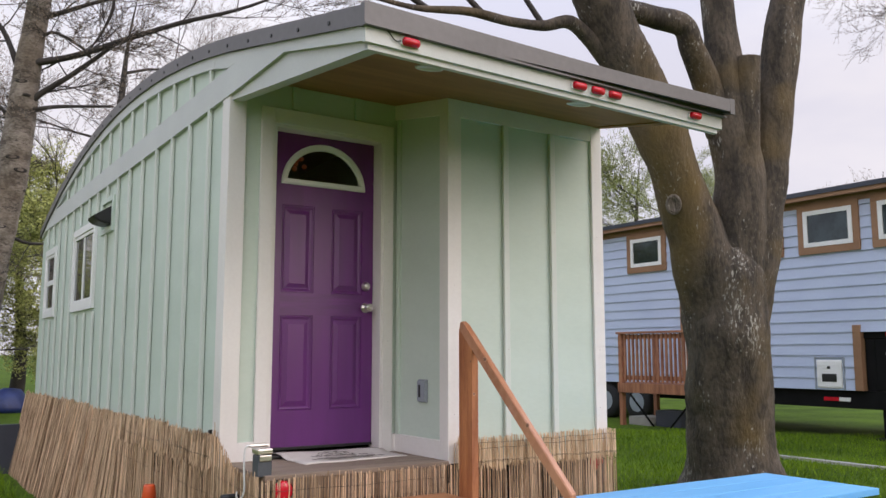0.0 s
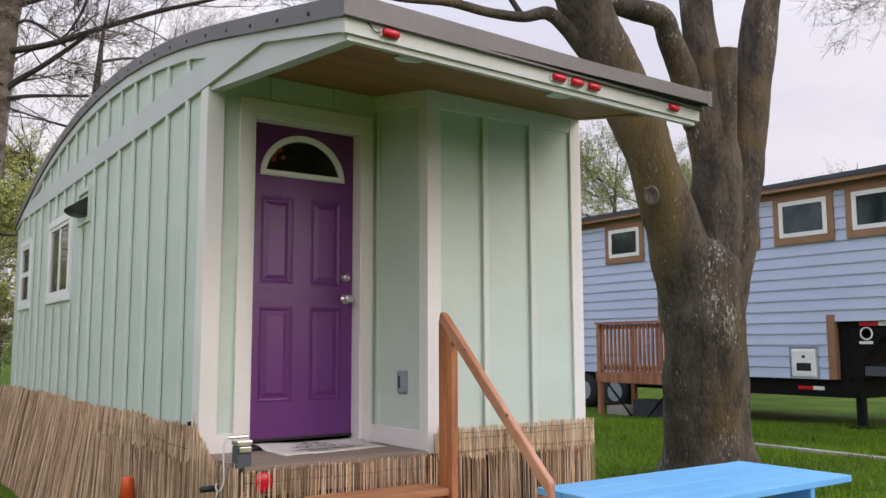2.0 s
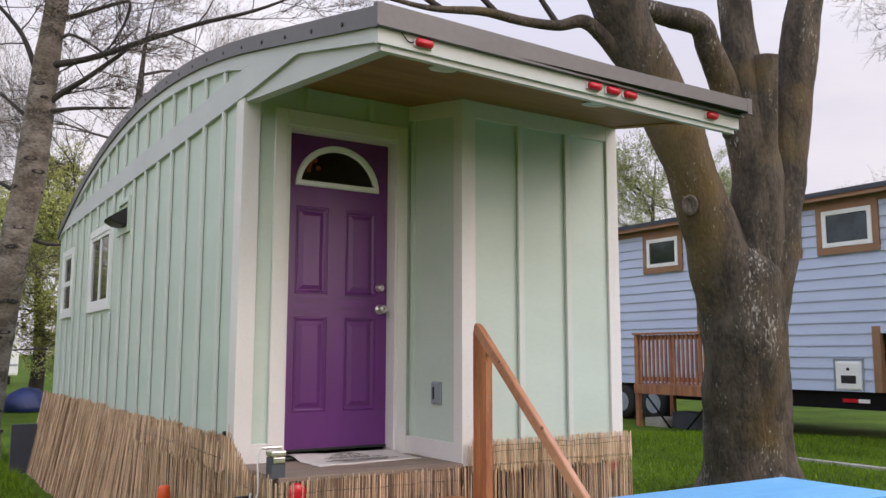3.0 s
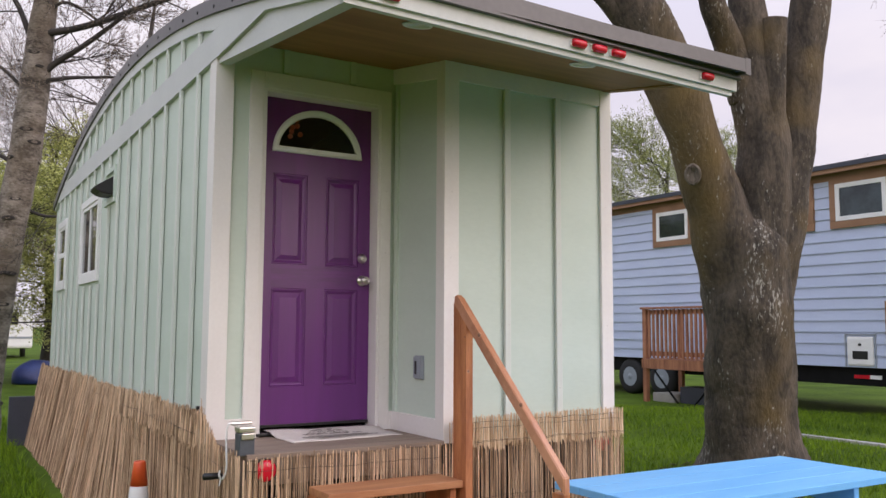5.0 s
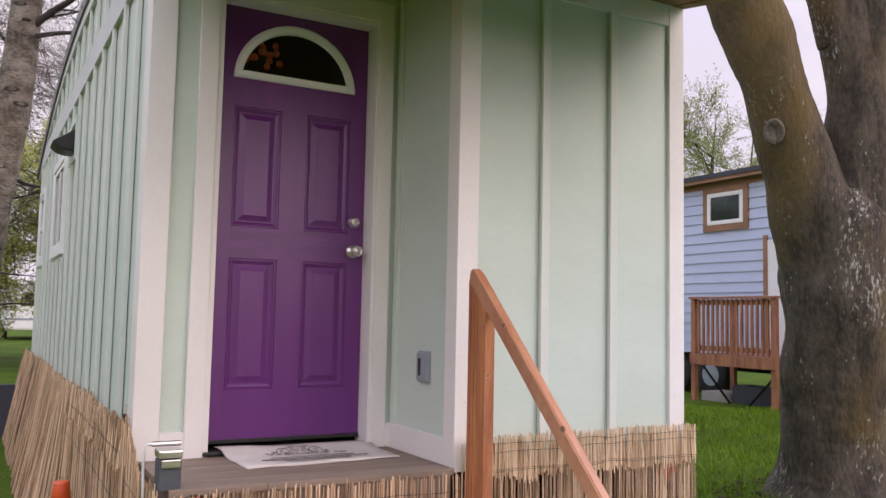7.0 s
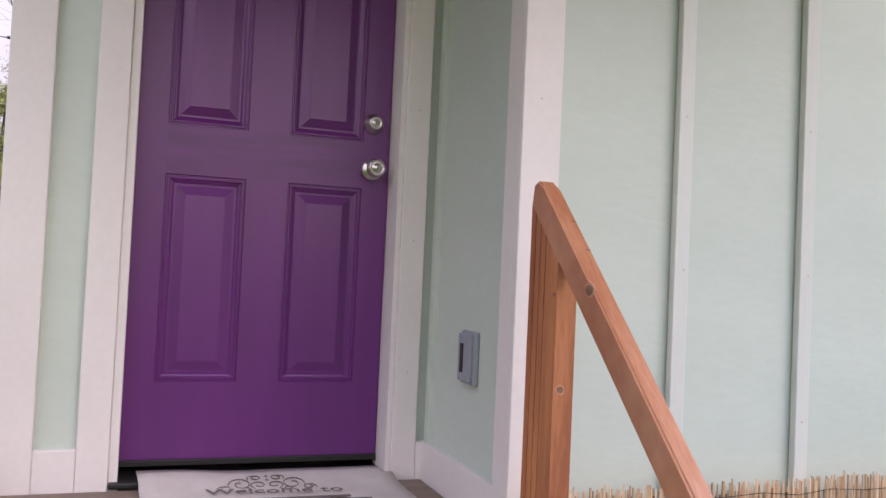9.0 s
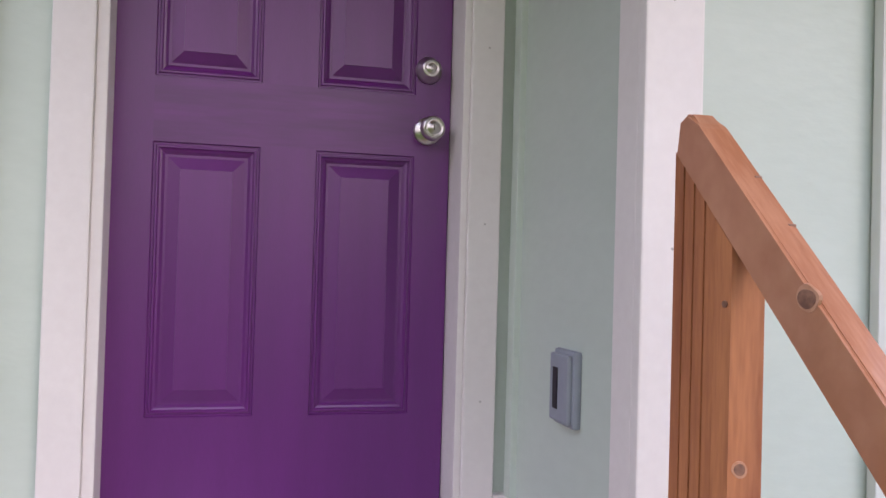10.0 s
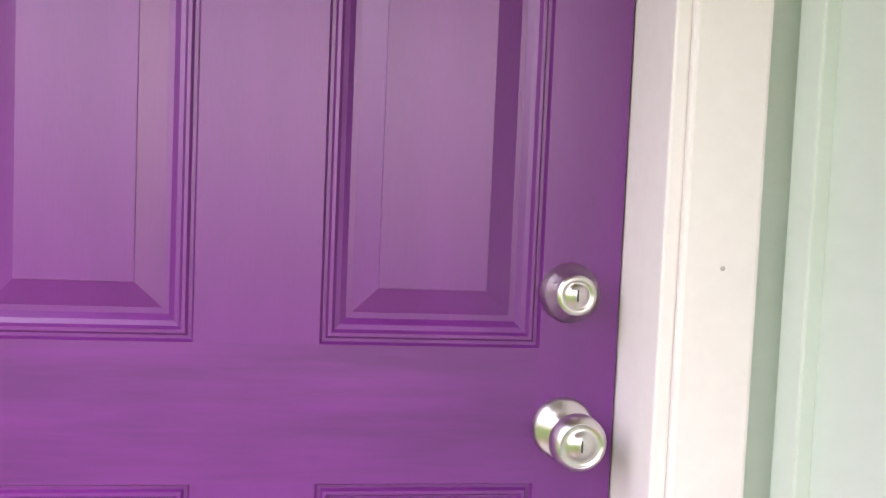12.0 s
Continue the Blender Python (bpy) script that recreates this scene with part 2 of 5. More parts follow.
# ---- mesh helpers ----
def box(bm, x0, x1, y0, y1, z0, z1, bev=0.0):
    vs = [bm.verts.new((x, y, z)) for x in (x0, x1) for y in (y0, y1) for z in (z0, z1)]
    fs = [bm.faces.new([vs[i] for i in f]) for f in ((0, 1, 3, 2), (4, 6, 7, 5), (0, 4, 5, 1), (2, 3, 7, 6), (0, 2, 6, 4), (1, 5, 7, 3))]
    if bev:
        es = list({e for f in fs for e in f.edges})
        bmesh.ops.bevel(bm, geom=es, offset=bev, segments=2, affect="EDGES", profile=0.6)
    return bm


def bx(x0, x1, y0, y1, z0, z1, bev=0.0):
    return box(bmesh.new(), x0, x1, y0, y1, z0, z1, bev)


def prism(bm, pts, axis, a0, a1):
    """A flat outline of (u, v) pushed along an axis: x takes (y, z), y takes (x, z), z takes (x, y)."""
    def at(u, v, a):
        return (a, u, v) if axis == "x" else (u, a, v) if axis == "y" else (u, v, a)
    lo = [bm.verts.new(at(u, v, a0)) for u, v in pts]
    hi = [bm.verts.new(at(u, v, a1)) for u, v in pts]
    k = len(pts)
    bm.faces.new(lo[::-1])
    bm.faces.new(hi)
    for i in range(k):
        bm.faces.new((lo[i], lo[(i + 1) % k], hi[(i + 1) % k], hi[i]))
    return bm


def pr(pts, axis, a0, a1):
    return prism(bmesh.new(), pts, axis, a0, a1)


def lathe(bm, prof, origin, axis="z", seg=24):
    """A turned body: (radius, height) along an axis from origin."""
    rings = []
    for r, h in prof:
        ring = []
        for i in range(seg):
            a = 2 * math.pi * i / seg
            u, v = r * math.cos(a), r * math.sin(a)
            p = (u, v, h) if axis == "z" else (u, h, v) if axis == "y" else (h, u, v)
            ring.append(bm.verts.new(Vector(origin) + Vector(p)))
        rings.append(ring)
    for a, b in zip(rings, rings[1:]):
        for i in range(seg):
            bm.faces.new((a[i], a[(i + 1) % seg], b[(i + 1) % seg], b[i]))
    bm.faces.new(rings[0][::-1])
    bm.faces.new(rings[-1])
    return bm


def tube(bm, pts, seg=8, rough=0.0, caps=True):
    """A tapered limb through (x, y, z, radius), with an uneven skin."""
    rings = []
    for i, p in enumerate(pts):
        c = Vector(p[:3])
        d = (Vector(pts[min(i + 1, len(pts) - 1)][:3]) - Vector(pts[max(i - 1, 0)][:3])).normalized()
        s = d.cross(Vector((0.37, 0.91, 0.11))).normalized()
        t = d.cross(s)
        ring = []
        for k in range(seg):
            a = 2 * math.pi * k / seg
            q = s * math.cos(a) + t * math.sin(a)
            r = p[3]
            if rough:
                w = c + q * p[3]
                r *= 1 + rough * noise.noise(w * 2.3) + 0.35 * rough * (0.5 - abs(noise.noise(Vector((w.x * 11, w.y * 11, w.z * 2.6))))) + 0.2 * rough * noise.noise(w * 17)
            ring.append(bm.verts.new(c + q * r))
        rings.append(ring)
    for a, b in zip(rings, rings[1:]):
        for i in range(seg):
            f = bm.faces.new((a[i], a[(i + 1) % seg], b[(i + 1) % seg], b[i]))
            f.smooth = True
    if caps:
        bm.faces.new(rings[0][::-1])
        bm.faces.new(rings[-1])
    return bm


def smooth_path(pts, n=6):
    """More points through (x, y, z, radius), on a smooth curve."""
    out = []
    P = [np.array(p, float) for p in pts]
    for i in range(len(P) - 1):
        a, b, c, d = P[max(i - 1, 0)], P[i], P[i + 1], P[min(i + 2, len(P) - 1)]
        for k in range(n):
            t = k / n
            out.append(tuple(0.5 * (2 * b + (c - a) * t + (2 * a - 5 * b + 4 * c - d) * t * t + (3 * b - a - 3 * c + d) * t ** 3)))
    out.append(tuple(P[-1]))
    return out


def finish(name, bm, material, shade=False):
    bmesh.ops.recalc_face_normals(bm, faces=bm.faces[:])
    me = bpy.data.meshes.new(name)
    bm.to_mesh(me)
    bm.free()
    me.materials.append(material)
    if shade:
        me.polygons.foreach_set("use_smooth", [True] * len(me.polygons))
    return new(name, me)


def part(name, bm, material, parent, label="", shade=False, kind=""):
    ob = tagged(finish(name, bm, material, shade), kind=kind)
    ob.parent = parent
    if parent.type == "EMPTY":
        ob.matrix_parent_inverse = Matrix.Translation(-parent.location)
    return tagged(ob, label=label)


def thing(name, base, label, category, group="", kind=""):
    ob = new(name)
    ob.location = base
    ob.empty_display_size = 0.1
    return tagged(ob, label, category, group, kind)


def solo(name, bm, material, label, category, kind="", group="", shade=False):
    return tagged(finish(name, bm, material, shade), label, category, group, kind)


# ---- ground ----
def ground_z(x, y):
    t = min(max((x - 4.8) / 4.5, 0), 1)
    z = 0.16 * t * t * (3 - 2 * t)
    d = math.hypot(x - 6.95, y - 5.0)
    z += 0.10 * math.exp(-(d / 0.9) ** 2)
    if -60 < x < 60 and -60 < y < 60:
        z += 0.02 * noise.noise((x * 0.5, y * 0.5, 0.0))
    return z


def make_ground():
    xs = [-1500, -400, -120] + [-50 + i * 5 for i in range(10)] + [i * 0.5 for i in range(41)] + [22 + i * 5 for i in range(8)] + [130, 400, 1500]
    ys = [-1500, -400, -120, -50, -25] + [-10 + i * 0.5 for i in range(61)] + [22 + i * 5 for i in range(10)] + [130, 400, 1500]
    bm = bmesh.new()
    grid = [[bm.verts.new((x, y, ground_z(x, y))) for y in ys] for x in xs]
    for i in range(len(xs) - 1):
        for j in range(len(ys) - 1):
            bm.faces.new((grid[i][j], grid[i + 1][j], grid[i + 1][j + 1], grid[i][j + 1])).smooth = True
    return solo("ground", bm, M_LAWN, "green spring lawn of short uneven grass", "lawn", "structure")


make_ground()

# ---- the mint tiny house ----
XL, XR, YD, YB, YF, YE = 1.59, 4.04, 4.41, 3.77, 2.64, 11.62
FLOOR, DECK = 0.86, 0.88
house = thing("tiny_house", (2.8, 7.0, 0.85), "mint green board-and-batten tiny house with a curved grey metal roof", "tiny house")


def roof_z(y):
    if y > 4.2:
        return 3.780 - (y - 7.4) ** 2 / 27.4
    return 3.4074 + 0.24 * (y - 4.2)


def board_z(y):
    return roof_z(y) - 0.085


def trim_z(y):
    return board_z(y) - 0.085


def soffit_z(y):
    return 3.11 + 0.172 * (y - 3.76)


N_ARC = 26
arc = [YD + (YE - YD) * i / N_ARC for i in range(N_ARC + 1)]
roof_line = [(y, board_z(y) - 0.01) for y in arc]
# left wall, and the same on the far side
wall_left = part("wall", pr([(YD, FLOOR), (YE, FLOOR)] + roof_line[::-1], "x", XL, XL + 0.1), M_GREEN, house, "mint painted side wall with battens")
wall_right = part("wall", pr([(YB, FLOOR), (YE, FLOOR)] + roof_line[::-1] + [(YB, board_z(YB) - 0.01)], "x", XR - 0.1, XR), M_GREEN, house)
part("wall", bx(XL + 0.1, XR - 0.1, YE - 0.1, YE, FLOOR, 3.2), M_GREEN, house)
part("floor_slab", bx(XL + 0.1, XR - 0.1, YD + 0.12, YE - 0.1, 0.80, 0.885), M_DECK, house)


def battens():
    lower, upper = [], []
    for k in range(17):
        y = 4.775 + 0.424 * k
        if y > YE - 0.1:
            break
        w = 0.021
        blocked = []
        if 8.16 < y < 9.40:
            blocked = [(1.92, 2.86)]
        elif 10.38 < y < 11.2:
            blocked = [(1.92, 2.84)]
        elif 7.42 < y < 7.98:
            blocked = [(2.62, 2.96)]
        z = 0.99
        spans = []
        for a, b in blocked:
            spans.append((z, a))
            z = b
        spans.append((z, min(3.088, board_z(y) - 0.03)))
        for a, b in spans:
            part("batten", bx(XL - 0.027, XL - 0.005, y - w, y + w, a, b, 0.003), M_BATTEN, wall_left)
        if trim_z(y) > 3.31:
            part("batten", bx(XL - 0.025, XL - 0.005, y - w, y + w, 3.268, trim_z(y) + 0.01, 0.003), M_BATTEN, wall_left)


battens()
# long band, gable board under the roof edge, corner boards
bys = [4.30 + (YE - 4.30) * i / 24 for i in range(25)]
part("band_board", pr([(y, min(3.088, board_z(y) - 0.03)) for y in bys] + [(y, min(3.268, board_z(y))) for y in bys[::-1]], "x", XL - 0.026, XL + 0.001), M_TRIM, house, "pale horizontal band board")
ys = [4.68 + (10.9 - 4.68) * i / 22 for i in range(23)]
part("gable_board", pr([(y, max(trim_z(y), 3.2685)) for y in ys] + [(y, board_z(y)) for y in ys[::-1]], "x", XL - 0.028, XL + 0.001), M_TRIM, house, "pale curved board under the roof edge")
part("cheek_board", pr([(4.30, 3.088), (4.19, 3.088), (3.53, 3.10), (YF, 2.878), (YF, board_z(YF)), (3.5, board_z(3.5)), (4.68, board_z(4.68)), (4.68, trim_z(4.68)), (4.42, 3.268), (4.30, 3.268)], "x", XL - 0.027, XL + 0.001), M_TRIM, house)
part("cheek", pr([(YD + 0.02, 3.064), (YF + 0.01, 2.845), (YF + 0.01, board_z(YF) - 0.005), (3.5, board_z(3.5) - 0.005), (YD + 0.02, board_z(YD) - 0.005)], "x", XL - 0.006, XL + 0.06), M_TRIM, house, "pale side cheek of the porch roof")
part("cheek", pr([(YB, soffit_z(YB) - 0.004), (YF + 0.13, soffit_z(YF + 0.13) - 0.012), (YF + 0.13, board_z(YF + 0.13)), (YB, board_z(YB))], "x", XR - 0.05, XR + 0.02), M_SOFFIT, house)

# metal roof with a folded edge
roof_pts = [YF - 0.015] + [3.3, 4.0] + [4.4 + (YE + 0.03 - 4.4) * i / 16 for i in range(17)]
part("roof", pr([(y, roof_z(y) - 0.075) for y in roof_pts] + [(y, roof_z(y)) for y in roof_pts[::-1]], "x", XL - 0.0, XR + 0.0), M_ROOF, house, "curved grey metal roof")
edge = pr([(y, roof_z(y) - 0.088) for y in roof_pts] + [(y, roof_z(y) + 0.006) for y in roof_pts[::-1]], "x", XL - 0.044, XL - 0.002)
roof_edge = part("roof_edge", edge, M_ROOF, house, "folded grey metal roof edge")
part("roof_edge", pr([(y, roof_z(y) - 0.088) for y in roof_pts] + [(y, roof_z(y) + 0.006) for y in roof_pts[::-1]], "x", XR + 0.002, XR + 0.044), M_ROOF, house)
for k in range(20):
    y = 2.95 + k * 0.36
    part("screw", lathe(bmesh.new(), [(0.011, -0.006), (0.011, 0.002)], (XL - 0.044, y, roof_z(y) - 0.05), "x", 8), M_BLACK, roof_edge)

# fascia along the front of the porch roof: it runs a little askew
SKEW = 0.10


def askew(x):
    return YF + SKEW * (x - XL) / (XR - XL)


def front_strip(z0, z1, out, depth, past=0.045):
    a, b = XL - past, XR + past
    return pr([(a, askew(a) - out), (b, askew(b) - out), (b, askew(b) - out + depth), (a, askew(a) - out + depth)], "z", z0, z1)


part("drip_edge", front_strip(board_z(YF) - 0.004, roof_z(YF) + 0.012, 0.045, 0.04), M_ROOF, house, "folded grey metal drip edge")
part("drip_edge", front_strip(board_z(YF) - 0.012, board_z(YF) - 0.004, 0.055, 0.05), M_ROOF, house)
fascia = part("fascia", front_strip(2.868, board_z(YF) - 0.012, 0.026, 0.026, 0.03), M_TRIM, house, "pale painted fascia board")
part("fascia", front_strip(2.842, 2.868, 0.008, 0.03, 0.006), M_TRIM, house)
soff = bmesh.new()
top = [(XL + 0.055, YF + 0.02), (XR - 0.051, YF + 0.115), (XR - 0.051, YD + 0.0), (XL + 0.055, YD + 0.0)]
lo = [soff.verts.new((x, y, soffit_z(y))) for x, y in top]
hi = [soff.verts.new((x, y, soffit_z(y) + 0.012)) for x, y in top]
soff.faces.new(lo[::-1])
soff.faces.new(hi)
for i in range(4):
    soff.faces.new((lo[i], lo[(i + 1) % 4], hi[(i + 1) % 4], hi[i]))
part("soffit", soff, M_SOFFIT, house, "warm plywood porch soffit")
for x, y in ((2.15, 3.02), (3.26, 3.10)):
    d = lathe(bmesh.new(), [(0.075, -0.008), (0.07, -0.012), (0.055, -0.006), (0.05, 0.004)], (0, 0, 0), "z", 28)
    bmesh.ops.rotate(d, verts=d.verts[:], cent=(0, 0, 0), matrix=Matrix.Rotation(math.atan(0.172), 3, "X"))
    bmesh.ops.translate(d, verts=d.verts[:], vec=(x, y, soffit_z(y)))
    part("recessed_light", d, M_WINDOW, house, "round white recessed soffit light", True)

# door wall, with the door opening
DX0, DX1, DZ0, DZ1 = 1.887, 2.645, 0.92, 2.95
SIDE = 2.775
front = bmesh.new()
box(front, XL + 0.1, DX0 - 0.008, YD, YD + 0.1, FLOOR, 3.30)
box(front, DX1 + 0.012, SIDE, YD, YD + 0.1, FLOOR, 3.30)
box(front, DX0 - 0.008, DX1 + 0.012, YD, YD + 0.1, DZ1 + 0.008, 3.30)
wall_door = part("wall", front, M_GREEN, house, "mint painted porch wall around the door")
for x in (2.01, 2.46):
    part("batten", bx(x - 0.02, x + 0.02, YD - 0.019, YD + 0.002, 3.07, 3.225, 0.003), M_GREEN, wall_door)
part("corner_board", bx(XL - 0.02, XL + 0.09, YD - 0.03, YD + 0.001, FLOOR, 3.10, 0.004), M_WHITE, house, "cream corner board")
part("corner_board", bx(XL - 0.021, XL + 0.0005, YD - 0.028, YD + 0.10, FLOOR, 3.087, 0.004), M_WHITE, house)
part("base_board", bx(XL + 0.09, 1.785, YD - 0.024, YD + 0.001, FLOOR, 0.99, 0.003), M_WHITE, house)
# casing and jambs
casing = part("door_casing", bx(1.785, 1.868, YD - 0.022, YD + 0.001, FLOOR, 3.062, 0.004), M_WHITE, house, "cream painted door casing")
part("jamb", bx(1.868, 1.8925, YD - 0.012, YD + 0.13, FLOOR, 2.962, 0.003), M_WHITE, casing)
c2 = part("door_casing", bx(2.660, 2.736, YD - 0.022, YD + 0.001, FLOOR, 3.062, 0.004), M_WHITE, house)
part("jamb", bx(2.6435, 2.660, YD - 0.014, YD + 0.13, FLOOR, 2.962, 0.003), M_WHITE, c2)
c3 = part("door_casing", bx(1.868, 2.660, YD - 0.022, YD + 0.001, 2.962, 3.062, 0.004), M_WHITE, house)
part("jamb", bx(1.8925, 2.6435, YD - 0.012, YD + 0.13, 2.942, 2.962, 0.003), M_WHITE, c3)
part("threshold", bx(1.87, 2.655, YD - 0.03, YD + 0.13, 0.882, 0.899, 0.005), M_BLACK, house, "dark door threshold")
part("base_board", bx(2.736, SIDE, YD - 0.024, YD + 0.001, FLOOR, 0.99, 0.003), M_WHITE, house)

# bay beside the porch
wall_side = part("wall", bx(SIDE, SIDE + 0.09, YB, YD + 0.1, FLOOR, 3.25), M_GREEN, house)
wall_bay = part("wall", bx(SIDE + 0.09, XR - 0.1, YB, YB + 0.09, FLOOR, 3.13), M_GREEN, house, "mint painted front wall with two battens")
part("batten", bx(SIDE - 0.016, SIDE + 0.002, 4.345, 4.385, 0.99, 3.2, 0.003), M_GREEN, wall_side)
part("corner_board", bx(SIDE - 0.022, SIDE + 0.08, YB - 0.022, YB + 0.001, FLOOR, 3.12, 0.004), M_WHITE, house)
part("corner_board", bx(SIDE - 0.021, SIDE + 0.0005, YB + 0.001, YB + 0.075, FLOOR, 3.12, 0.004), M_WHITE, house)
part("corner_board", bx(XR - 0.075, XR + 0.022, YB - 0.022, YB + 0.001, FLOOR, 3.12, 0.004), M_WHITE, house)
part("corner_board", bx(XR - 0.0005, XR + 0.021, YB + 0.001, YB + 0.09, FLOOR, 3.10, 0.004), M_WHITE, house)
part("frieze_board", bx(SIDE + 0.08, XR - 0.075, YB - 0.018, YB + 0.001, 3.0, 3.115, 0.003), M_WHITE, house)
part("frieze_board", pr([(YB + 0.075, 3.02), (YD, 3.12), (YD, 3.222), (YB + 0.075, 3.125)], "x", SIDE - 0.018, SIDE + 0.001), M_WHITE, house)
part("base_board", bx(SIDE - 0.02, SIDE + 0.001, YB + 0.075, YD - 0.024, FLOOR, 0.99, 0.003), M_WHITE, house)
for x in (3.208, 3.605):
    part("batten", bx(x - 0.021, x + 0.021, YB - 0.027, YB - 0.005, 0.95, 3.0, 0.003), M_BATTEN, wall_bay)


# ---- the purple door ----
def panel(bm, x0, x1, z0, z1, y):
    """A moulded, raised panel: nested rectangles stepping in and out of the face."""
    prof = ((0, 0), (0.0025, 0.005), (0.006, 0.005), (0.0085, 0.0015), (0.012, 0.0015), (0.015, 0.006), (0.020, 0.008), (0.026, 0.013), (0.032, 0.013), (0.058, 0.004), (0.0585, 0.0025))
    last = None
    for d, h in prof:
        ring = [bm.verts.new(p) for p in ((x0 + d, y + h, z0 + d), (x1 - d, y + h, z0 + d), (x1 - d, y + h, z1 - d), (x0 + d, y + h, z1 - d))]
        if last:
            for i in range(4):
                bm.faces.new((last[i], last[(i + 1) % 4], ring[(i + 1) % 4], ring[i]))
        last = ring
    bm.faces.new(last)


def door_slab():
    bm = bmesh.new()
    xs = (DX0 + 0.004, 1.975, 2.204, 2.328, 2.557, DX1 - 0.004)
    zs = (DZ0, 1.157, 1.758, 1.902, 2.47, 2.603)
    y = 4.5
    for i in range(5):
        for j in range(5):
            if i in (1, 3) and j in (1, 3):
                panel(bm, xs[i], xs[i + 1], zs[j], zs[j + 1], y)
            else:
                f = bm.faces.new([bm.verts.new(p) for p in ((xs[i], y, zs[j]), (xs[i + 1], y, zs[j]), (xs[i + 1], y, zs[j + 1]), (xs[i], y, zs[j + 1]))])
                f.material_index = 1 if 0 < i < 4 and j == 2 else 0
    # top field, with the half-round light cut out
    cx, cz, rx, rz, n = 2.268, 2.62, 0.285, 0.262, 28
    archp = [(cx - rx * math.cos(math.pi * k / n), cz + rz * math.sin(math.pi * k / n)) for k in range(n + 1)]
    x0, x1, z0, z1 = xs[0], xs[-1], zs[-1], DZ1
    def v(p):
        return bm.verts.new((p[0], y, p[1]))
    bm.faces.new([v(p) for p in ((x0, z0), (x1, z0), (x1, cz), (x0, cz))])
    bm.faces.new([v(p) for p in ((x0, cz), archp[0], *[archp[k] for k in range(1, n // 2 + 1)], (cx, z1), (x0, z1))])
    bm.faces.new([v(p) for p in ((x1, cz), (x1, z1), (cx, z1), *[archp[k] for k in range(n // 2, n)], archp[n])])
    # sides and back
    bw = 0.044
    for a, b in (((x0, DZ0), (x0, z1)), ((x1, DZ0), (x1, z1)), ((x0, DZ0), (x1, DZ0)), ((x0, z1), (x1, z1))):
        bm.faces.new([bm.verts.new(p) for p in ((a[0], y, a[1]), (b[0], y, b[1]), (b[0], y + bw, b[1]), (a[0], y + bw, a[1]))])
    bmesh.ops.remove_doubles(bm, verts=bm.verts[:], dist=0.0004)
    return bm


door = part("door", door_slab(), M_PURPLE, house, "closed purple panelled entry door with a half-round light")
door.data.materials.append(M_PURPLE_RAIL)


def fan_frame():
    bm = bmesh.new()
    cx, cz, n = 2.268, 2.603, 36
    def arch(rx, rz, base, y):
        pts = [(cx - rx * math.cos(math.pi * k / n), y, max(base, cz + rz * math.sin(math.pi * k / n))) for k in range(n + 1)]
        return [bm.verts.new(p) for p in pts]
    rings = [arch(0.304, 0.290, cz, 4.502), arch(0.302, 0.288, cz + 0.002, 4.488), arch(0.290, 0.276, cz + 0.012, 4.482), arch(0.268, 0.254, cz + 0.034, 4.484), arch(0.262, 0.247, cz + 0.040, 4.503)]
    for a, b in zip(rings, rings[1:]):
        for i in range(n):
            bm.faces.new((a[i], a[i + 1], b[i + 1], b[i]))
        bm.faces.new((a[0], b[0], b[n], a[n]))
    return bm


part("fanlight_frame", fan_frame(), M_WINDOW, door, "white half-round window frame")
cxs = [(2.268 - 0.264 * math.cos(math.pi * k / 30), 2.638 + 0.236 * math.sin(math.pi * k / 30)) for k in range(31)]
pane = part("pane", pr(cxs, "y", 4.506, 4.510), M_GLASS, door)
pane.visible_shadow = False


def knob_set(z, big):
    y = 4.5
    if big:
        rose = [(0.033, 0.001), (0.033, -0.004), (0.030, -0.009), (0.021, -0.013), (0.013, -0.018), (0.0115, -0.034), (0.014, -0.038), (0.024, -0.043), (0.0285, -0.052), (0.0280, -0.062), (0.0225, -0.070), (0.0215, -0.0705), (0.0210, -0.069), (0.0135, -0.0695), (0.0130, -0.0715), (0.0, -0.0715)]
    else:
        rose = [(0.0315, 0.001), (0.0315, -0.006), (0.0290, -0.010), (0.0285, -0.014), (0.0255, -0.016), (0.0250, -0.021), (0.0225, -0.023), (0.0220, -0.028), (0.0195, -0.032), (0.0150, -0.033), (0.0145, -0.031), (0.0120, -0.031), (0.0115, -0.033), (0.0, -0.033)]
    rose = [(max(r, 0.0004), h) for r, h in rose]
    k = part("knob" if big else "deadbolt", lathe(bmesh.new(), rose, (2.586, y, z), "y", 40), M_STEEL, door, "satin nickel knob" if big else "satin nickel deadbolt")
    k.data.polygons.foreach_set("use_smooth", [True] * len(k.data.polygons))
    tip = y + rose[-1][1]
    slot = part("keyhole", bx(2.5851, 2.5869, tip - 0.0003, tip + 0.002, z - 0.006, z + 0.006), M_BLACK, door)
    return k


knob_set(1.818, True)
knob_set(1.962, False)
part("sweep", bx(DX0 + 0.006, DX1 - 0.006, 4.486, 4.499, 0.918, 0.935, 0.002), M_BLACK, door, "dark rubber door sweep")


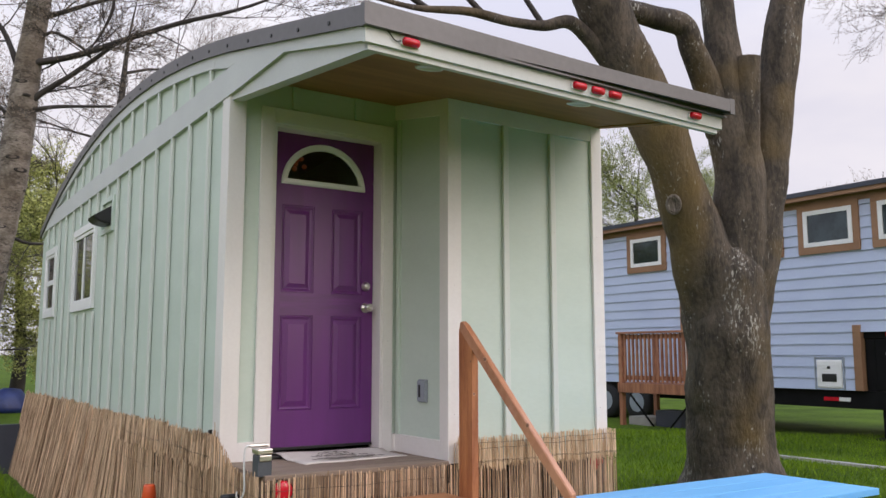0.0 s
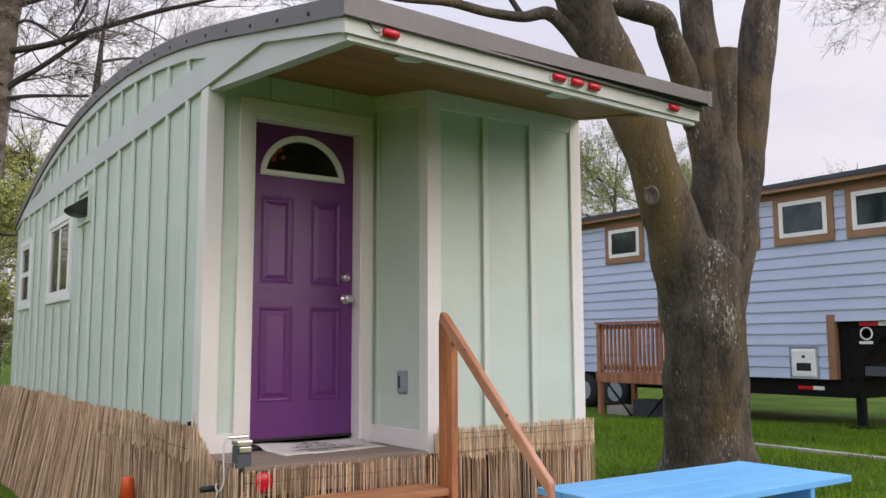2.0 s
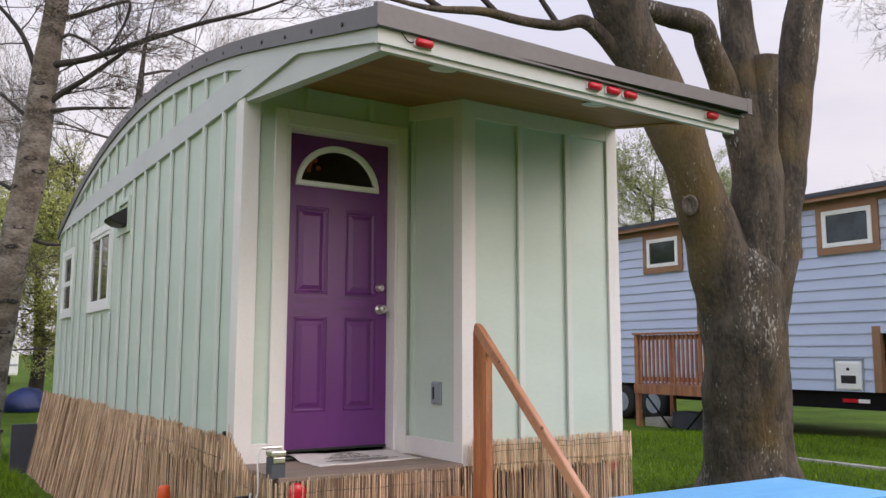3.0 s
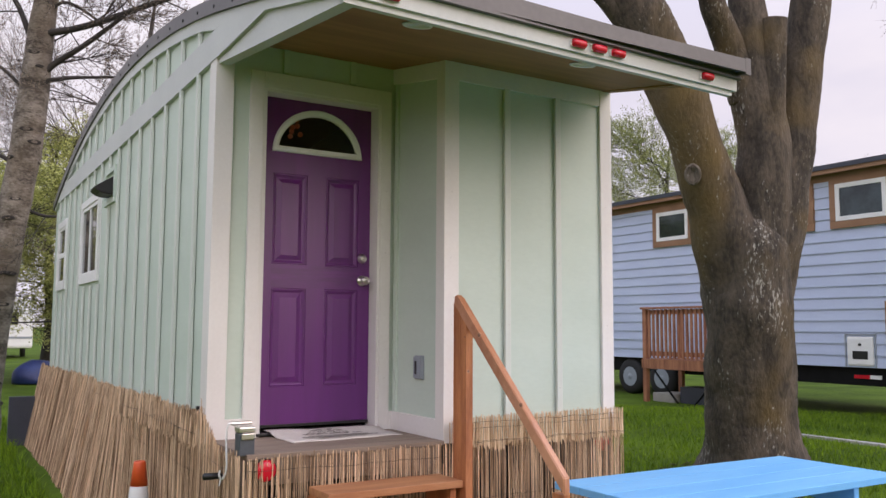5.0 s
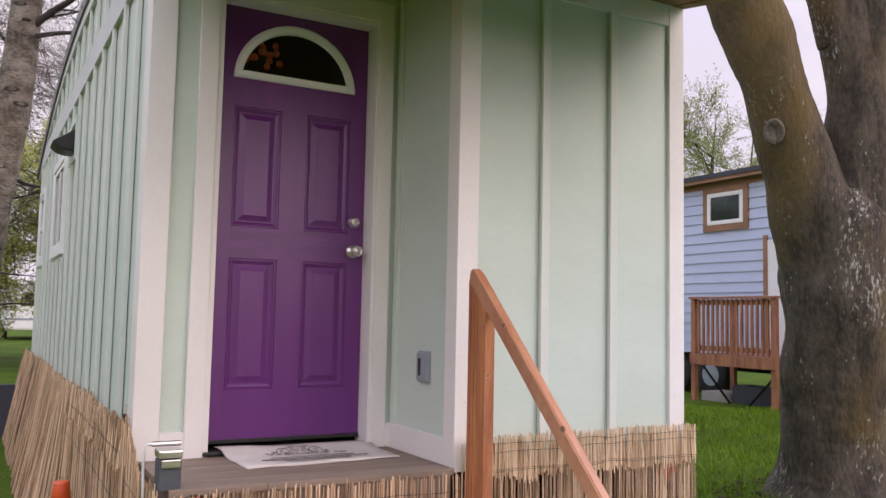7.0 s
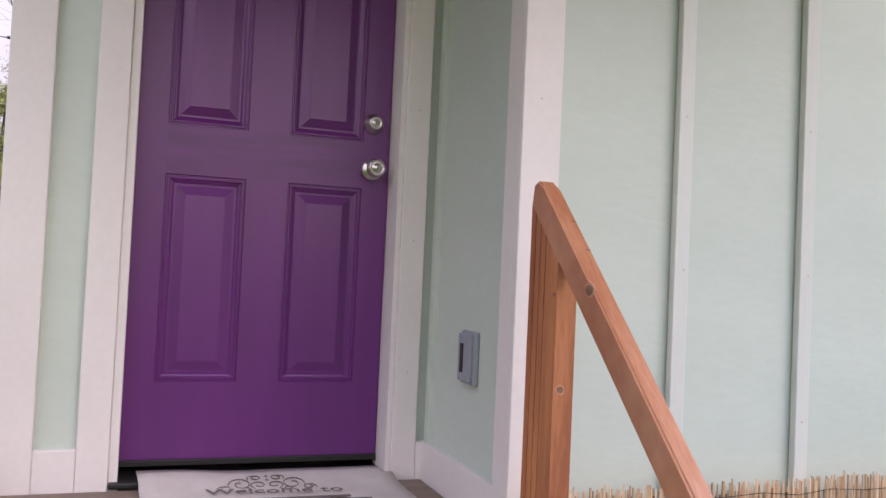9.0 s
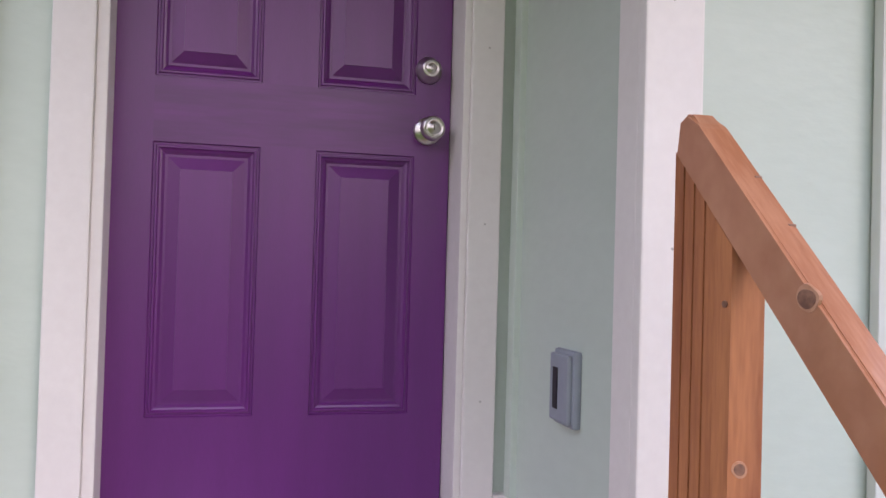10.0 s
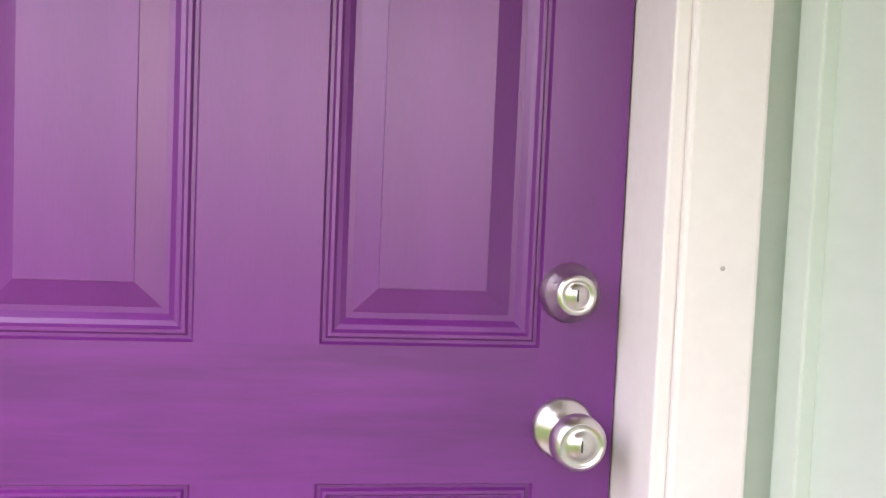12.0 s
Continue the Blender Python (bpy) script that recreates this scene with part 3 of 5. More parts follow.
# cluster of orange balls inside, behind the half-round light; the glow is added
M_GLOW_BALL = bpy.data.materials.new("glowing_orange")
M_GLOW_BALL.use_nodes = True
ball_n = M_GLOW_BALL.node_tree.nodes["Principled BSDF"]
ball_n.inputs["Base Color"].default_value = (0.35, 0.10, 0.03, 1)
ball_n.inputs["Emission Color"].default_value = (1.0, 0.22, 0.06, 1)
ball_n.inputs["Emission Strength"].default_value = 0.03
garland = thing("orange_garland", (2.24, 5.0, 2.88), "small cluster of faintly glowing orange balls hanging inside", "string lights")
random.seed(3)
part("cord", tube(bmesh.new(), [(2.24, 5.0, 2.88, 0.004), (2.25, 5.0, 3.2, 0.004), (2.24, 5.0, 3.42, 0.004)], 5), M_BLACK, garland)
for k in range(16):
    c = (2.25 + random.uniform(-0.09, 0.10), 5.0 + random.uniform(-0.05, 0.05), 2.88 + random.uniform(-0.06, 0.07))
    part("orange_ball", lathe(bmesh.new(), [(0.004, -0.018), (0.014, -0.012), (0.018, 0.0), (0.014, 0.012), (0.004, 0.018)], c, "z", 12), M_GLOW_BALL, garland, "", True)

# ---- windows of the side wall ----
def side_window(y0, y1, z0, z1, sliding):
    w = part("window", bmesh.new(), M_WINDOW, house, "white vinyl window with a pale surround")
    me = w.data
    bm = bmesh.new()
    for a, b, c, d in ((y0, y1, z0, z0 + 0.075), (y0, y1, z1 - 0.075, z1), (y0, y0 + 0.075, z0 + 0.075, z1 - 0.075), (y1 - 0.075, y1, z0 + 0.075, z1 - 0.075)):
        box(bm, XL - 0.03, XL + 0.002, a, b, c, d, 0.003)
    bm.to_mesh(me)
    bm.free()
    a, b, c, d = y0 + 0.075, y1 - 0.075, z0 + 0.075, z1 - 0.075
    t = 0.04
    for p in ((a, b, c, c + t), (a, b, d - t, d), (a, a + t, c + t, d - t), (b - t, b, c + t, d - t)):
        part("frame", bx(XL - 0.02, XL + 0.004, *p, 0.003), M_WINDOW, w)
    m = (a + b) / 2 if sliding else (c + d) / 2
    if sliding:
        part("mullion", bx(XL - 0.017, XL + 0.004, m - 0.03, m + 0.03, c + t, d - t, 0.003), M_WINDOW, w)
    else:
        part("mullion", bx(XL - 0.017, XL + 0.004, a + t, b - t, m - 0.03, m + 0.03, 0.003), M_WINDOW, w)
    part("pane", bx(XL - 0.007, XL - 0.003, a + t, b - t, c + t, d - t), M_PANE, w)


M_PANE = mat("dark_window_pane", (0.03, 0.034, 0.038), (0.02, 0.022, 0.026), 0.04, 1, 10, 0, spec=0.9)
side_window(8.20, 9.32, 1.955, 2.83, True)
side_window(10.42, 11.18, 1.955, 2.80, False)

# ---- porch deck and steps ----
deck = thing("porch_deck", (2.15, 4.0, 0.80), "low weathered plank porch deck before the door", "deck")
for k in range(5):
    y0 = 3.735 + k * 0.138
    part("plank", bx(XL + 0.01, SIDE - 0.023, y0, min(y0 + 0.134, YD - 0.031), DECK - 0.028, DECK, 0.004), M_DECK, deck)
part("rim_board", bx(XL + 0.03, SIDE - 0.03, 3.755, 3.79, DECK - 0.16, DECK - 0.03, 0.003), M_DECK, deck)
part("joist", bx(XL + 0.03, XL + 0.07, 3.79, YD - 0.04, DECK - 0.16, DECK - 0.03), M_DECK, deck)
part("joist", bx(SIDE - 0.075, SIDE - 0.035, 3.79, YD - 0.04, DECK - 0.16, DECK - 0.03), M_DECK, deck)
for x in (XL + 0.05, SIDE - 0.055):
    for y in (3.82, 4.33):
        part("post", bx(x - 0.04, x + 0.04, y - 0.02, y + 0.05, ground_z(x, y) - 0.03, DECK - 0.16), M_DECK, deck)

stairs = thing("porch_stairs", (2.3, 3.1, 0.0), "new orange cedar steps with a sloping handrail", "stairs")
M_CEDARX = mat("orange_cedar_tread", (0.50, 0.23, 0.10), (0.34, 0.13, 0.055), 0.55, 3.0, 30, 0.25, stretch=(0.7, 6, 6), dist=0.003)
for k in range(3):
    z, y1 = 0.715 - 0.205 * k, 3.66 - 0.225 * k
    part("tread", bx(1.90, 2.672, y1 - 0.25, y1, z - 0.038, z, 0.005), M_CEDARX, stairs)
for x in (1.93, 2.63):
    part("stringer", pr([(3.70, 0.66), (3.70, 0.42), (3.12, -0.02), (2.86, -0.02), (2.86, 0.06), (2.99, 0.06), (2.99, 0.265), (3.215, 0.265), (3.215, 0.47), (3.44, 0.47), (3.44, 0.675), (3.66, 0.675)], "x", x - 0.018, x + 0.018), M_CEDAR, stairs)
# grooved upper post: three boards side by side
RS = 0.94


def rail_low(y):
    return 1.664 + RS * (y - 3.53)


for k in range(4):
    a, b = 3.432 + 0.024 * k, 3.432 + 0.024 * (k + 1) - 0.004
    part("post_board", pr([(a, 0.28), (b, 0.28), (b, rail_low(b) - 0.003), (a, rail_low(a) - 0.003)], "x", 2.680, 2.720), M_CEDAR, stairs, "cedar post built of narrow boards" if k == 0 else "")
part("post_board", pr([(3.393, 0.28), (3.427, 0.28), (3.427, rail_low(3.427)), (3.393, rail_low(3.393))], "x", 2.677, 2.720), M_CEDAR, stairs)
rail_bm = pr([(3.516, rail_low(3.516) - 0.002), (2.58, rail_low(2.58) - 0.002), (2.58, rail_low(2.58) + 0.080), (3.462, rail_low(3.462) + 0.080), (3.488, rail_low(3.488) + 0.076), (3.508, rail_low(3.508) + 0.05)], "x", 2.674, 2.711)
bmesh.ops.bevel(rail_bm, geom=rail_bm.edges[:], offset=0.005, segments=3, affect="EDGES")
part("handrail", rail_bm, M_CEDARY, stairs, "sloping cedar handrail with knots")
part("post", bx(2.676, 2.716, 2.585, 2.665, -0.02, rail_low(2.585) - 0.002), M_CEDAR, stairs)

M_NAIL = mat("painted_nail_head", (0.48, 0.46, 0.43), (0.36, 0.33, 0.30), 0.6, 20, 90, 0.05)
for x, y0 in ((2.80, YB - 0.022), (3.208, YB - 0.027), (3.605, YB - 0.027), (4.0, YB - 0.022)):
    for k in range(5):
        part("nail", lathe(bmesh.new(), [(0.0024, 0.002), (0.0024, -0.0006), (0.001, -0.0008)], (x + 0.006 * (k % 2), y0, 1.15 + 0.39 * k), "y", 8), M_NAIL, house)
for z in (1.2, 1.6, 2.0, 2.4, 2.8):
    part("nail", lathe(bmesh.new(), [(0.0024, 0.002), (0.0024, -0.0006), (0.001, -0.0008)], (2.70, YD - 0.022, z), "y", 8), M_NAIL, house)

# bare ground; unseen plain skirting is added to keep light out below the house
solo("bare_earth", bx(XL + 0.0, XR + 0.05, YB - 0.02, YE, -0.05, 0.035), M_EARTH, "dark bare earth below the house", "earth", "structure")
solo("skirting", bx(XR - 0.02, XR + 0.005, YB, YE, -0.03, FLOOR - 0.002), M_DARKROOF, "unseen dark skirting boards added to keep light out under the house", "skirting", "structure")
solo("skirting", bx(XL + 0.1, XR - 0.03, YE - 0.03, YE - 0.005, -0.03, FLOOR - 0.002), M_DARKROOF, "unseen dark skirting boards added to keep light out under the house", "skirting", "structure")
M_SKYPANE = mat("mirroring_window_pane", (0.05, 0.075, 0.08), (0.025, 0.036, 0.04), 0.05, 2.5, 14, 0, metal=0.4, spec=0.7)

# ---- blue table ----
table = thing("picnic_table", (3.9, 2.6, 0.0), "bright blue painted picnic table on the lawn", "table")
for k in range(4):
    y0 = 2.235 + k * 0.19
    part("plank", bx(2.95, 4.71 , y0, y0 + 0.185, 0.712, 0.75, 0.005), M_BLUEPAINT, table)
for x in (3.2, 4.35):
    part("cleat", bx(x - 0.02, x + 0.02, 2.26, 2.97, 0.62, 0.711, 0.004), M_BLUEPAINT, table)
    for s in (-1, 1):
        part("leg", pr([(2.615 + s * 0.18 - 0.045, 0.70), (2.615 + s * 0.18 + 0.045, 0.70), (2.615 + s * 0.52 + 0.045, 0.0), (2.615 + s * 0.52 - 0.045, 0.0)], "x", x + 0.021, x + 0.06), M_BLUEPAINT, table)
    part("crossbar", bx(x - 0.02, x + 0.02, 2.02, 3.21, 0.36, 0.44, 0.004), M_BLUEPAINT, table)
for y in (1.98, 3.0):
    part("bench", bx(2.95, 4.71, y, y + 0.24, 0.442, 0.48, 0.005), M_BLUEPAINT, table)

# ---- blue-grey trailer house across the lawn ----
BX = 13.0
blue = thing("trailer_house", (14.2, 9.0, 0.5), "blue-grey lap-sided trailer house with brown trimmed windows", "tiny house")
body = bmesh.new()
box(body, BX, BX + 2.5, 7.23, 17.0, 0.93, 4.0)
box(body, BX, BX + 2.5, 2.2, 7.23, 2.0, 4.0)
wall_blue = part("wall", body, M_SIDING, blue)
for k in range(24):
    z = 0.93 + 0.187 * k
    if z > 3.98:
        break
    y0 = 7.23 if z < 1.85 else 2.2
    bmx = pr([(BX - 0.026, z), (BX + 0.001, z), (BX + 0.001, z + 0.186), (BX - 0.006, z + 0.186)], "y", y0, 17.0)
    part("lap_board", bmx, M_SIDING, wall_blue)
part("roof", pr([(BX - 0.22, 4.17), (BX + 2.72, 4.30), (BX + 2.72, 4.38), (BX - 0.22, 4.25)], "y", 2.0, 17.2), M_DARKROOF, blue, "dark low-pitched roof")
part("frieze", bx(BX - 0.03, BX + 0.002, 2.2, 17.0, 4.0, 4.17), M_BROWN, blue, "brown frieze board under the eaves")
part("eave_board", bx(BX - 0.20, BX - 0.17, 2.0, 17.2, 4.10, 4.172), M_BROWN, blue)
part("frieze", bx(BX + 0.002, BX + 2.5, 2.2, 17.0, 4.0, 4.19), M_SIDING, blue)


def blue_window(y0, y1, z0, z1):
    bm = bmesh.new()
    for a, b, c, d in ((y0 - 0.11, y1 + 0.11, z0 - 0.12, z0), (y0 - 0.11, y1 + 0.11, z1, z1 + 0.10), (y0 - 0.11, y0, z0, z1), (y1, y1 + 0.11, z0, z1)):
        box(bm, BX - 0.055, BX - 0.002, a, b, c, d, 0.004)
    w = part("window", bm, M_BROWN, blue, "white window in a brown surround")
    t = 0.075
    for p in ((y0, y1, z0, z0 + t), (y0, y1, z1 - t, z1), (y0, y0 + t, z0 + t, z1 - t), (y1 - t, y1, z0 + t, z1 - t)):
        part("frame", bx(BX - 0.062, BX - 0.004, *p, 0.004), M_WINDOW, w)
    part("pane", bx(BX - 0.042, BX - 0.034, y0 + t, y1 - t, z0 + t, z1 - t), M_SKYPANE, w)


blue_window(11.22, 12.06, 3.31, 3.90)
blue_window(8.55, 9.40, 3.31, 3.90)
blue_window(7.15, 8.03, 3.31, 3.93)
blue_window(5.35, 6.72, 3.31, 3.93)
# lower trim, door, vent box, chassis, wheels
part("corner_board", bx(BX - 0.045, BX + 0.42, 7.13, 7.265, 0.93, 1.98, 0.004), M_BROWN, blue)
part("door", bx(BX - 0.04, BX - 0.001, 9.85, 10.7, 0.98, 2.95, 0.004), M_WINDOW, blue, "pale door behind the small deck")
part("door_casing", bx(BX - 0.05, BX - 0.001, 9.76, 9.845, 0.98, 3.04, 0.004), M_BROWN, blue)
part("door_casing", bx(BX - 0.05, BX - 0.001, 10.705, 10.79, 0.98, 3.04, 0.004), M_BROWN, blue)
vent = part("heater_vent", bx(BX - 0.05, BX - 0.001, 7.48, 7.93, 0.955, 1.42, 0.03), M_WINDOW, blue, "white appliance vent cover")
for p in ((7.44, 7.97, 1.445, 1.465), (7.44, 7.46, 0.935, 1.445), (7.95, 7.97, 0.935, 1.445)):
    part("vent_trim", bx(BX - 0.038, BX - 0.001, *p, 0.002), M_GREY, vent)
part("grille", bx(BX - 0.056, BX - 0.049, 7.57, 7.83, 1.06, 1.19, 0.004), M_BLACK, vent)
part("grille", bx(BX - 0.056, BX - 0.049, 7.675, 7.73, 1.27, 1.315, 0.004), M_BLACK, vent)
part("chassis", bx(BX + 0.05, BX + 2.4, 6.80, 17.0, 0.64, 0.926), M_DARK, blue, "black trailer chassis")
part("neck", bx(BX + 0.05, BX + 2.4, 2.4, 7.2, 1.76, 1.985, 0.01), M_DARK, blue, "black gooseneck frame")
part("neck_plate", bx(BX + 0.06, BX + 2.38, 6.96, 7.12, 0.93, 1.755), M_DARK, blue)
part("gusset", pr([(6.955, 0.94), (6.955, 1.755), (6.10, 1.755), (6.42, 1.60), (6.74, 1.22), (6.74, 0.94)], "x", BX + 0.06, BX + 0.10), M_DARK, blue)
part("tray", bx(BX + 0.11, BX + 2.3, 4.6, 6.73, 1.135, 1.18, 0.006), M_DARK, blue, "black tray under the gooseneck")
part("tray_apron", bx(BX + 0.08, BX + 0.105, 4.6, 6.73, 1.0, 1.15, 0.004), M_SLATE, blue)
condenser = part("condenser", bx(BX + 0.3, BX + 0.7, 5.55, 6.42, 1.182, 1.66, 0.02), M_GREY, blue, "grey outdoor condenser unit with dark louvres")
for k in range(7):
    part("louvre", bx(BX + 0.288, BX + 0.302, 5.64, 6.33, 1.235 + 0.055 * k, 1.262 + 0.055 * k, 0.003), M_BLACK, condenser)
part("marker", bx(BX + 0.03, BX + 0.049, 6.45, 6.76, 1.785, 1.855), M_RED, blue, "red and white reflective strip")
part("marker", bx(BX + 0.03, BX + 0.049, 6.22, 6.448, 1.785, 1.855), M_WINDOW, blue)
part("marker", bx(BX + 0.03, BX + 0.049, 7.60, 7.87, 0.75, 0.81), M_RED, blue)
part("marker", bx(BX + 0.03, BX + 0.049, 7.41, 7.598, 0.75, 0.81), M_WINDOW, blue)
part("emblem", lathe(bmesh.new(), [(0.105, 0.0), (0.105, -0.008), (0.082, -0.008), (0.082, 0.0)], (BX + 0.058, 6.66, 1.665), "x", 24), M_WINDOW, blue, "plain white ring emblem")
part("emblem_bar", bx(BX + 0.048, BX + 0.058, 6.56, 6.78, 1.50, 1.545), M_WINDOW, blue)
part("jack", bx(BX + 0.1, BX + 0.22, 6.80, 6.92, ground_z(13, 6), 0.64, 0.01), M_DARK, blue)
part("jack_foot", bx(BX - 0.02, BX + 0.34, 6.72, 7.0, ground_z(13, 6) - 0.02, ground_z(13, 6) + 0.04, 0.01), M_DARK, blue)
for y in (12.95, 12.05):
    wz = ground_z(13, 12) + 0.37
    wh = part("wheel", lathe(bmesh.new(), [(0.2, 0.0), (0.33, 0.0), (0.37, 0.05), (0.37, 0.19), (0.33, 0.24), (0.2, 0.24)], (BX + 0.0, y, wz), "x", 32), M_RUBBER, blue, "black tyre on a steel rim", True)
    part("rim", lathe(bmesh.new(), [(0.2, 0.0), (0.19, 0.03), (0.12, 0.045), (0.07, 0.0), (0.02, -0.02)], (BX - 0.002, y, wz), "x", 24), M_GREY, wh)

# small railed deck beside it
rail_deck = thing("railed_deck", (12.5, 10.6, 0.15), "small redwood deck with upright balusters", "deck")
D0, D1, DXA = 9.72, 11.50, 11.95
gz = ground_z(12, 10.6)
for x in (DXA, 12.9):
    for y in (D0, D1 - 0.09):
        part("post", bx(x, x + 0.09, y, y + 0.09, gz - 0.03, 1.90 if x == DXA or y > 11 else 0.9, 0.005), M_REDWOOD, rail_deck)
for k in range(8):
    part("plank", bx(DXA + 0.1 + k * 0.115, DXA + 0.21 + k * 0.115, D0, D1, 0.93, 0.965, 0.004), M_REDWOOD, rail_deck)
part("rim_board", bx(DXA - 0.03, DXA - 0.001, D0, D1, 0.78, 0.96, 0.004), M_REDWOOD, rail_deck)
part("top_rail", bx(DXA - 0.03, DXA + 0.11, D0 - 0.03, D1 + 0.03, 1.902, 1.94, 0.005), M_REDWOOD, rail_deck)
for z in (1.02, 1.80):
    part("rail", bx(DXA + 0.045, DXA + 0.08, D0 + 0.09, D1 - 0.09, z, z + 0.085, 0.004), M_REDWOOD, rail_deck)
for k in range(15):
    y = D0 + 0.16 + k * 0.104
    part("baluster", bx(DXA + 0.01, DXA + 0.043, y - 0.021, y + 0.021, 0.98, 1.895, 0.003), M_REDWOOD, rail_deck)
for s in (0, 1):
    a, b = (D0 + 0.1, D1 - 0.5) if s else (D1 - 0.1, D0 + 0.5)
    br = bmesh.new()
    tube(br, [(DXA + 0.2, a, 0.74, 0.02), (DXA + 0.2, (a + b) / 2, gz, 0.02)], 6)
    part("brace", br, M_DARK, rail_deck)
steps = thing("grey_steps", (12.2, 11.9, 0.15), "low grey step blocks under the deck", "steps")
part("block", bx(12.3, 12.75, 10.3, 10.9, gz - 0.02, gz + 0.3, 0.01), M_DARKROOF, steps)
part("block", bx(12.2, 12.75, 10.95, 11.5, gz - 0.02, gz + 0.16, 0.01), M_STONE, steps)
solo("stone_edging", bx(9.74, 9.84, 4.6, 7.6, ground_z(9.8, 6) - 0.02, ground_z(9.8, 6) + 0.04, 0.008), M_STONE, "pale narrow edging strip across the lawn", "edging", "structure")


# ---- trees ----
def twigs(bm, leaf_bm, start, direction, length, radius, depth, leaf=0.0, count=(2, 4), spread=0.6, lift=0.1):
    """A limb that forks and forks again into fine twigs, with small leaves or buds on the last ones."""
    p, d = Vector(start), Vector(direction).normalized()
    pts = [(*p, radius)]
    n = 4 if depth else 3
    kids = []
    for i in range(1, n + 1):
        d = (d + Vector((random.uniform(-1, 1), random.uniform(-1, 1), random.uniform(-1, 1))) * 0.17 + Vector((0, 0, lift * 0.25))).normalized()
        p = p + d * (length / n)
        r = radius * (1 - 0.6 * i / n)
        pts.append((*p, r))
        if depth and i > 1:
            kids.append((p.copy(), d.copy(), r))
    tube(bm, pts, 5 if radius > 0.02 else 3, 0.0, False)
    if depth:
        for q, dd, r in kids:
            for _ in range(random.randint(*count)):
                nd = (dd + Vector((random.uniform(-1, 1), random.uniform(-1, 1), random.uniform(-0.7, 1.0))) * spread).normalized()
                twigs(bm, leaf_bm, q, nd, length * random.uniform(0.45, 0.72), max(r * 0.6, 0.003), depth - 1, leaf, count, spread, lift)
    elif leaf and leaf_bm is not None:
        for q in pts[1:]:
            for _ in range(3):
                c = Vector(q[:3]) + Vector((random.gauss(0, 1), random.gauss(0, 1), random.gauss(0, 1))) * leaf * 1.2
                a = Vector((random.gauss(0, 1), random.gauss(0, 1), random.gauss(0, 1))).normalized() * leaf
                b = a.cross(Vector((random.gauss(0, 1), random.gauss(0, 1), random.gauss(0, 1)))).normalized() * leaf * 0.55
                leaf_bm.faces.new([leaf_bm.verts.new(c + a), leaf_bm.verts.new(c + b), leaf_bm.verts.new(c - a), leaf_bm.verts.new(c - b)])


big = thing("large_tree", (6.95, 5.0, 0.2), "big forked shade tree with rough lichen-flecked grey bark", "tree")
STEMS = {
    "left": [(6.76, 4.92, 1.75, 0.31), (6.58, 4.93, 2.40, 0.31), (6.36, 4.93, 2.87, 0.252), (6.09, 4.91, 3.39, 0.238), (5.80, 4.91, 3.91, 0.243), (5.44, 4.95, 4.51, 0.24), (5.27, 4.95, 4.81, 0.233), (5.02, 4.98, 5.31, 0.22), (4.69, 4.99, 5.93, 0.19), (4.40, 4.95, 6.74, 0.14)],
    "middle": [(6.84, 4.88, 1.6, 0.30), (6.86, 4.80, 2.3, 0.29), (6.86, 4.70, 3.16, 0.245), (6.78, 4.71, 3.79, 0.22), (6.72, 4.71, 4.37, 0.175), (6.65, 4.72, 5.06, 0.157), (6.57, 4.73, 5.77, 0.144), (6.53, 4.72, 6.86, 0.116)],
    "stub": [(6.85, 4.68, 2.9, 0.17), (6.82, 4.57, 3.69, 0.135), (6.80, 4.52, 4.08, 0.118), (6.79, 4.48, 4.40, 0.108)],
    "right": [(6.92, 4.90, 1.5, 0.29), (7.02, 4.80, 2.3, 0.29), (7.17, 4.66, 3.19, 0.228), (7.24, 4.58, 3.83, 0.204), (7.30, 4.48, 4.53, 0.185), (7.37, 4.41, 5.13, 0.169), (7.44, 4.31, 5.84, 0.158), (7.54, 4.15, 6.92, 0.123)],
    "cross": [(6.73, 4.75, 3.70, 0.17), (6.50, 4.77, 4.16, 0.14), (6.29, 4.75, 4.46, 0.125), (6.16, 4.74, 4.66, 0.116), (5.91, 4.84, 4.72, 0.109), (5.60, 4.92, 4.76, 0.092), (5.34, 5.03, 4.80, 0.064)],
    "limb": [(5.50, 5.0, 4.18, 0.10), (5.17, 5.01, 4.42, 0.069), (4.94, 5.03, 4.53, 0.062), (4.69, 5.09, 4.46, 0.051), (4.37, 5.18, 4.46, 0.043), (3.96, 5.22, 4.47, 0.037), (3.48, 5.30, 4.42, 0.026), (3.07, 5.33, 4.43, 0.016)],
}
bole = [(7.02, 5.03, 0.05, 0.62), (7.00, 5.02, 0.28, 0.49), (6.97, 5.01, 0.50, 0.425), (6.93, 4.98, 0.85, 0.40), (6.89, 4.96, 1.15, 0.392), (6.82, 4.90, 1.83, 0.405), (6.79, 4.88, 2.25, 0.40), (6.77, 4.86, 2.55, 0.30)]
trunk = part("trunk", tube(bmesh.new(), smooth_path(bole, 14), 72, 0.13), M_BARK, big, "rough grey trunk with pale lichen flecks")
for key, pts in STEMS.items():
    part("limb", tube(bmesh.new(), smooth_path(pts, 12), 44, 0.12), M_BARK, big, "sawn-off limb stub" if key == "stub" else "")
knot_ring = lathe(bmesh.new(), [(0.10, -0.02), (0.10, 0.012), (0.075, 0.028), (0.055, 0.006), (0.004, 0.0)], (0, 0, 0), "z", 18)
bmesh.ops.transform(knot_ring, verts=knot_ring.verts[:], matrix=look((6.03, 4.82, 2.91), (0.0, -0.5, 1.6)) @ Matrix.Rotation(math.pi, 4, "X") @ Matrix.Diagonal((0.75, 1, 1, 1)))
